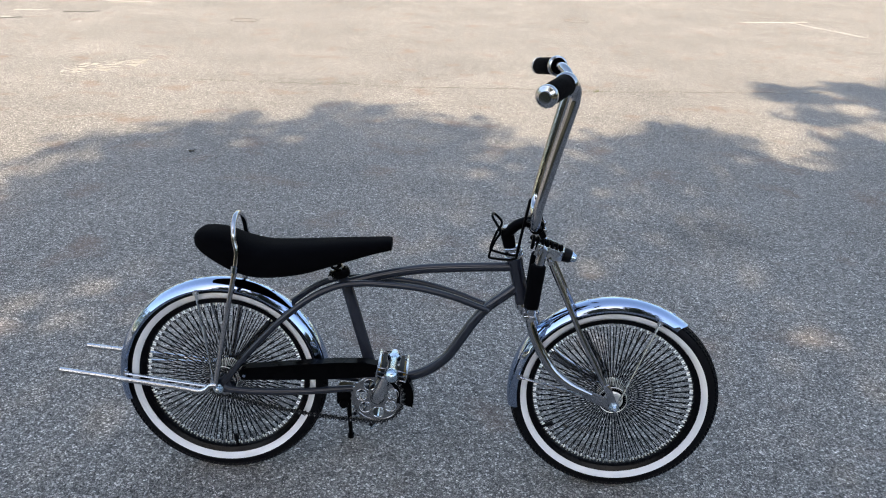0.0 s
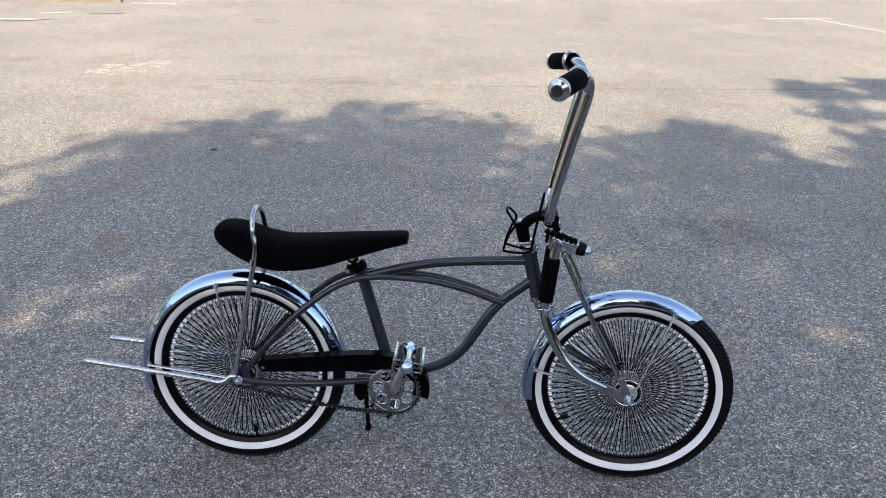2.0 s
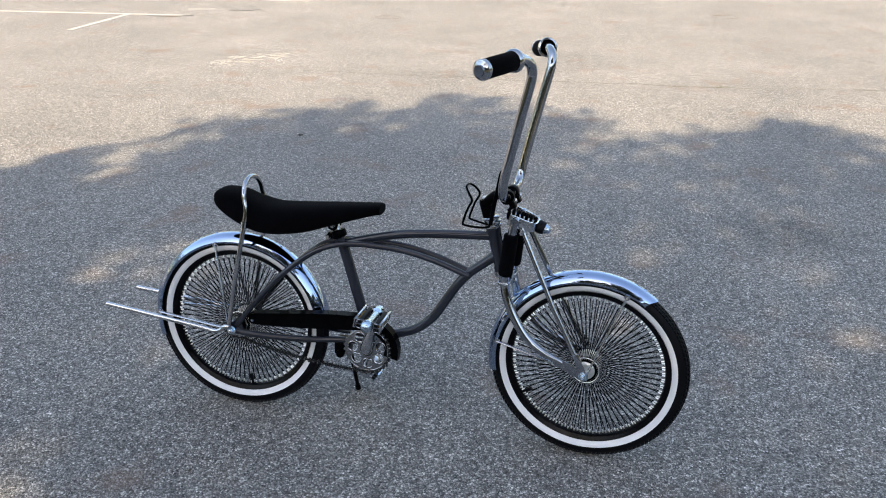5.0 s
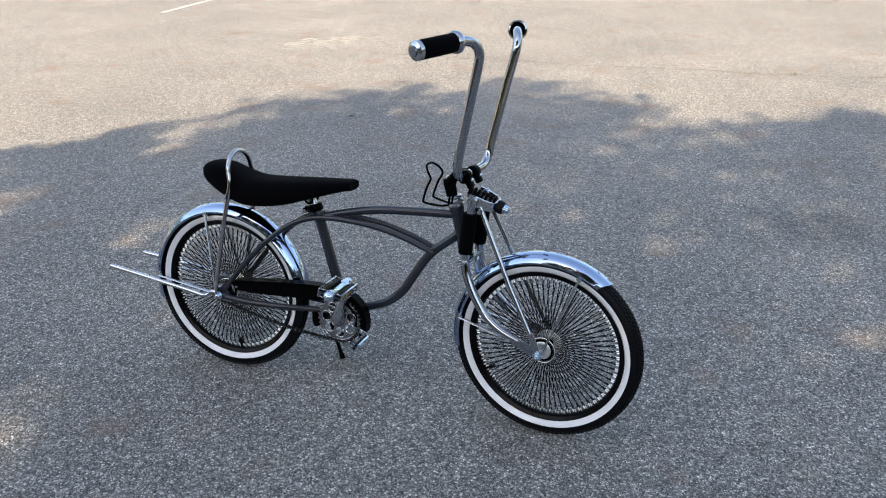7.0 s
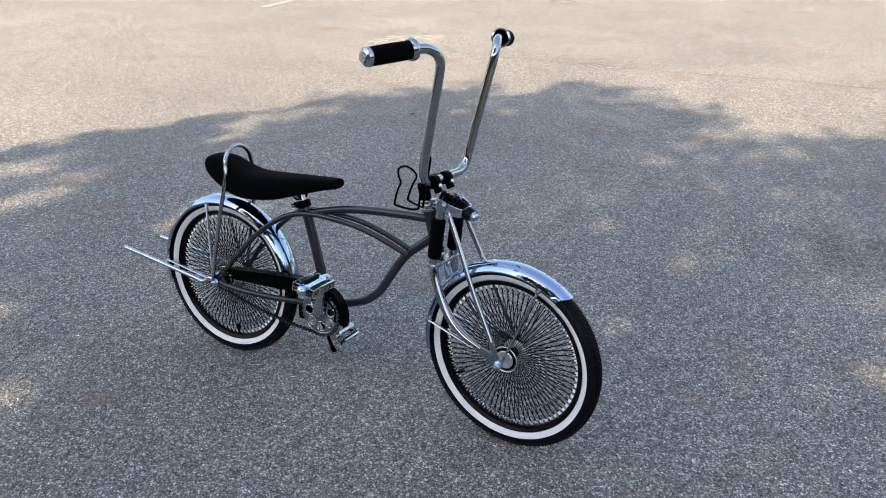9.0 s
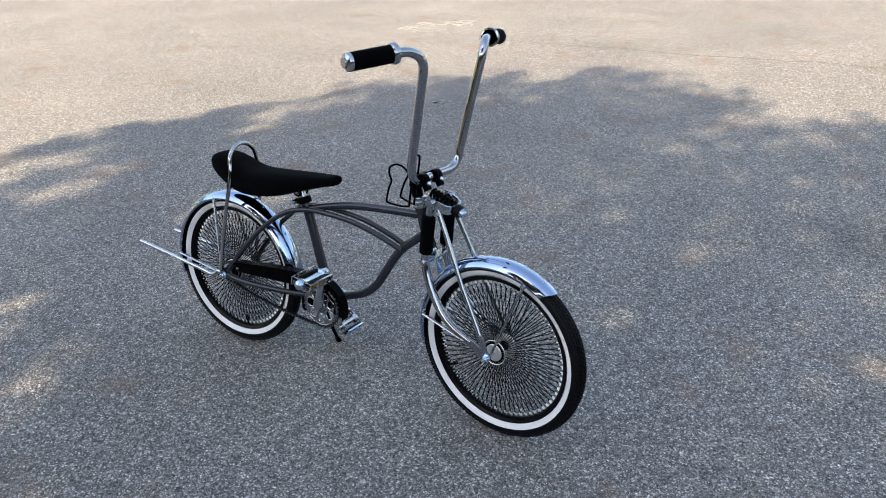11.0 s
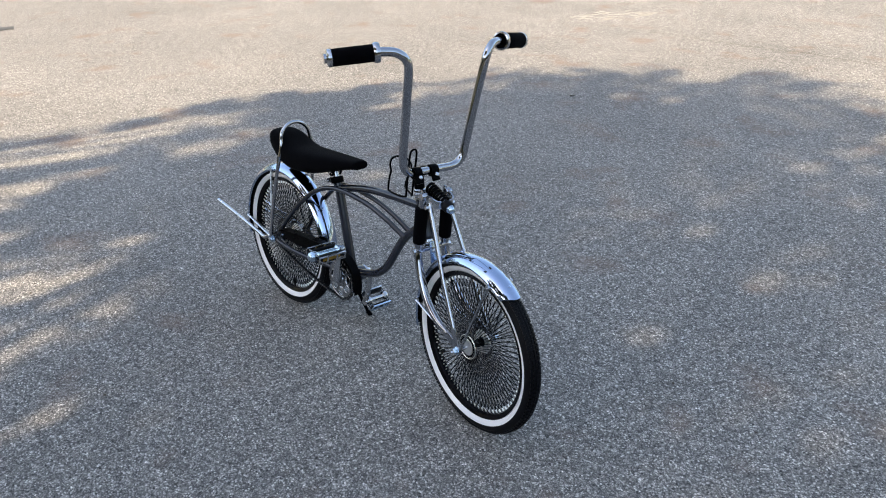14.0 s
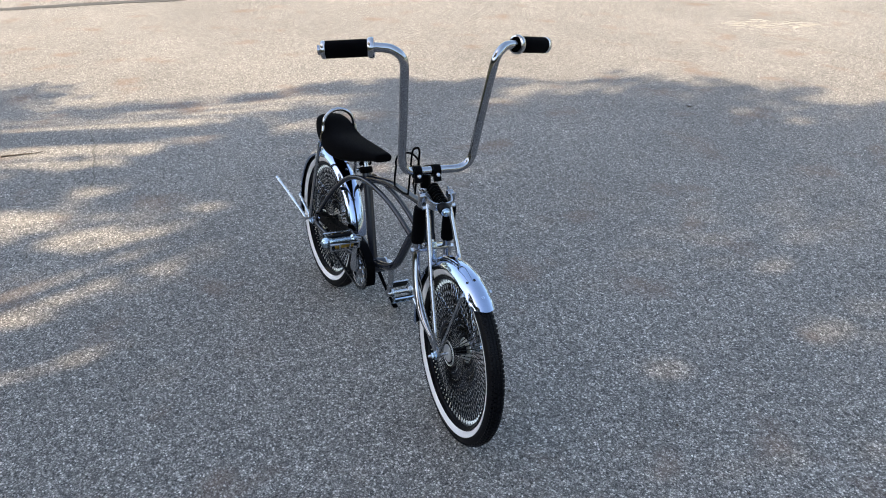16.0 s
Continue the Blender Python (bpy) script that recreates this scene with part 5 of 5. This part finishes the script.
def build_twig(x, y, heading, length, seed):
    rng = random.Random(seed)
    pts = [(length * (k / 6 - 0.5), rng.uniform(-0.008, 0.008), 0.004 + rng.uniform(0, 0.004)) for k in range(7)]
    bm = tube(pts, [0.0045, 0.004, 0.003, 0.002], 7, smooth=3)
    add_tube(bm, [pts[3], (pts[3][0] + 0.03, 0.022, 0.010)], [0.0025, 0.001], 6)
    ob = mesh_object("twig", bm, TWIG)
    ob.matrix_world = pose(x, y, 0, 0, 0, heading)
    return tagged(ob, "thin dry brown twig lying on the asphalt", "twig")


build_twig(-2.40, 0.59, 86, 0.20, 61)
build_twig(-1.56, 4.33, 20, 0.03, 62)


def build_litter():
    """Scattered dark crumbs and leaf bits on the asphalt."""
    rng = random.Random(91)
    bm = bmesh.new()
    spots = [(-1.10, 0.92), (-1.17, 0.95), (-0.28, 0.94), (1.25, 2.70), (1.06, 2.28), (-0.85, 4.03), (-1.69, 1.18), (-2.35, 1.32)]
    spots += [(rng.uniform(-2.6, 3.0), rng.uniform(0.4, 5.5)) for _ in range(26)]
    for x, y in spots:
        size, a = rng.uniform(0.003, 0.009), rng.uniform(0, 6.28)
        ring = []
        for k in range(6):
            t = a + 2 * math.pi * k / 6
            ring.append((x + size * math.cos(t) * rng.uniform(0.6, 1.2), y + size * 0.6 * math.sin(t) * rng.uniform(0.6, 1.2)))
        lo = [bm.verts.new((px, py, 0.0)) for px, py in ring]
        tip = bm.verts.new((x, y, rng.uniform(0.003, 0.006)))
        for k in range(6):
            bm.faces.new((lo[k], lo[(k + 1) % 6], tip))
    tagged(mesh_object("leaf_litter", bm, TWIG, smooth=False), "dark crumbs of dry leaves scattered on the asphalt", "litter", kind="stuff")


build_litter()


def build_unseen_verge():
    """An unseen grassy strip with a low stone edge, from which the trees grow; it lies behind the camera, added to
    darken the chrome's reflections.
    """
    rng = random.Random(14)
    bm = bmesh.new()
    nx, ny = 60, 24
    grid = [[bm.verts.new((-20 + 40 * i / nx, -0.95 - 14 * j / ny, 0.03 + 0.05 * rng.random() + 0.03 * math.sin(i * 0.7) * math.sin(j * 0.9))) for i in range(nx + 1)] for j in range(ny + 1)]
    for j in range(ny):
        for i in range(nx):
            bm.faces.new((grid[j][i], grid[j][i + 1], grid[j + 1][i + 1], grid[j + 1][i]))
    verge = mesh_object("verge", bm, UNSEEN_VERGE)
    tagged(verge, "unseen dark grass verge added under the shade trees", "verge", kind="structure")
    bm = add_box(bmesh.new(), (40, 0.12, 0.14), Matrix.Translation((0, -0.90, 0.03)), bevel=0.01)
    tagged(mesh_object("unseen_kerb", bm, STONE, smooth=False), "unseen low stone kerb along the added verge", "kerb", kind="structure")


build_unseen_verge()


def build_unseen_hedge(name, a, b, height, depth, seed, count):
    """A dense row of shrubs between two points on the ground, out of view, added to put dark bands in the chrome."""
    rng = random.Random(seed)
    verts, faces = [], []
    a, b = Vector((*a, 0)), Vector((*b, 0))
    side = Vector((-(b - a).y, (b - a).x, 0)).normalized()
    for _ in range(count):
        u = rng.random()
        top = height * (0.72 + 0.18 * math.sin(u * 19 + seed) + 0.14 * math.sin(u * 47 + 2 * seed))
        q = a.lerp(b, u) + side * rng.gauss(0, depth * 0.4) + Vector((0, 0, top * rng.random() ** 0.75 + 0.05))
        e = Euler((rng.uniform(-1.2, 1.2), rng.uniform(-1.2, 1.2), rng.uniform(0, 6.28))).to_matrix()
        i, k = len(verts), rng.uniform(0.14, 0.30)
        for v in ((-k, 0, 0), (-0.15 * k, -0.5 * k, 0.03), (k, 0, -0.02), (-0.15 * k, 0.5 * k, 0.03)):
            verts.append(tuple(q + e @ Vector(v)))
        faces.append((i, i + 1, i + 2, i + 3))
    me = bpy.data.meshes.new(name)
    me.from_pydata(verts, [], faces)
    me.materials.append(LEAF)
    tagged(new(name, me), "unseen dark green hedge added at the edge of the lot", "hedge", kind="stuff")


build_unseen_hedge("hedge", (-16, -11.5), (9, -10.5), 4.6, 1.6, 4, 16000)
build_unseen_hedge("hedge", (9.5, -10.5), (13, 6), 4.2, 1.6, 9, 11000)


def build_unseen_woods():
    """A ring of woods round the lot, far behind everything; unseen, added to darken the horizon that the chrome
    reflects.
    """
    rng = random.Random(77)
    verts, faces = [], []
    for k in range(90):
        a = 2 * math.pi * (k + rng.uniform(-0.4, 0.4)) / 90
        d, h, w = rng.uniform(44, 60), rng.uniform(9, 16), rng.uniform(3.2, 5.0)
        cx, cy = d * math.cos(a), d * math.sin(a)
        for _ in range(230):
            z = h * rng.random() ** 0.8
            r = w * (1 - (z / h - 0.45) ** 2 * 1.6) * rng.random() ** 0.4
            b = rng.uniform(0, 6.28)
            q = Vector((cx + r * math.cos(b), cy + r * math.sin(b), z + 0.2))
            e = Euler((rng.uniform(0, 6.28), rng.uniform(0, 6.28), rng.uniform(0, 6.28))).to_matrix()
            i, s = len(verts), rng.uniform(0.45, 1.0)
            for v in ((-s, 0, 0), (-0.1 * s, -0.5 * s, 0.1), (s, 0, 0), (0.1 * s, 0.5 * s, 0.1)):
                verts.append(tuple(q + e @ Vector(v)))
            faces.append((i, i + 1, i + 2, i + 3))
    me = bpy.data.meshes.new("unseen_woods")
    me.from_pydata(verts, [], faces)
    me.materials.append(LEAF)
    tagged(new("unseen_woods", me), "unseen distant woods added round the parking lot", "woods", kind="stuff")


build_unseen_woods()
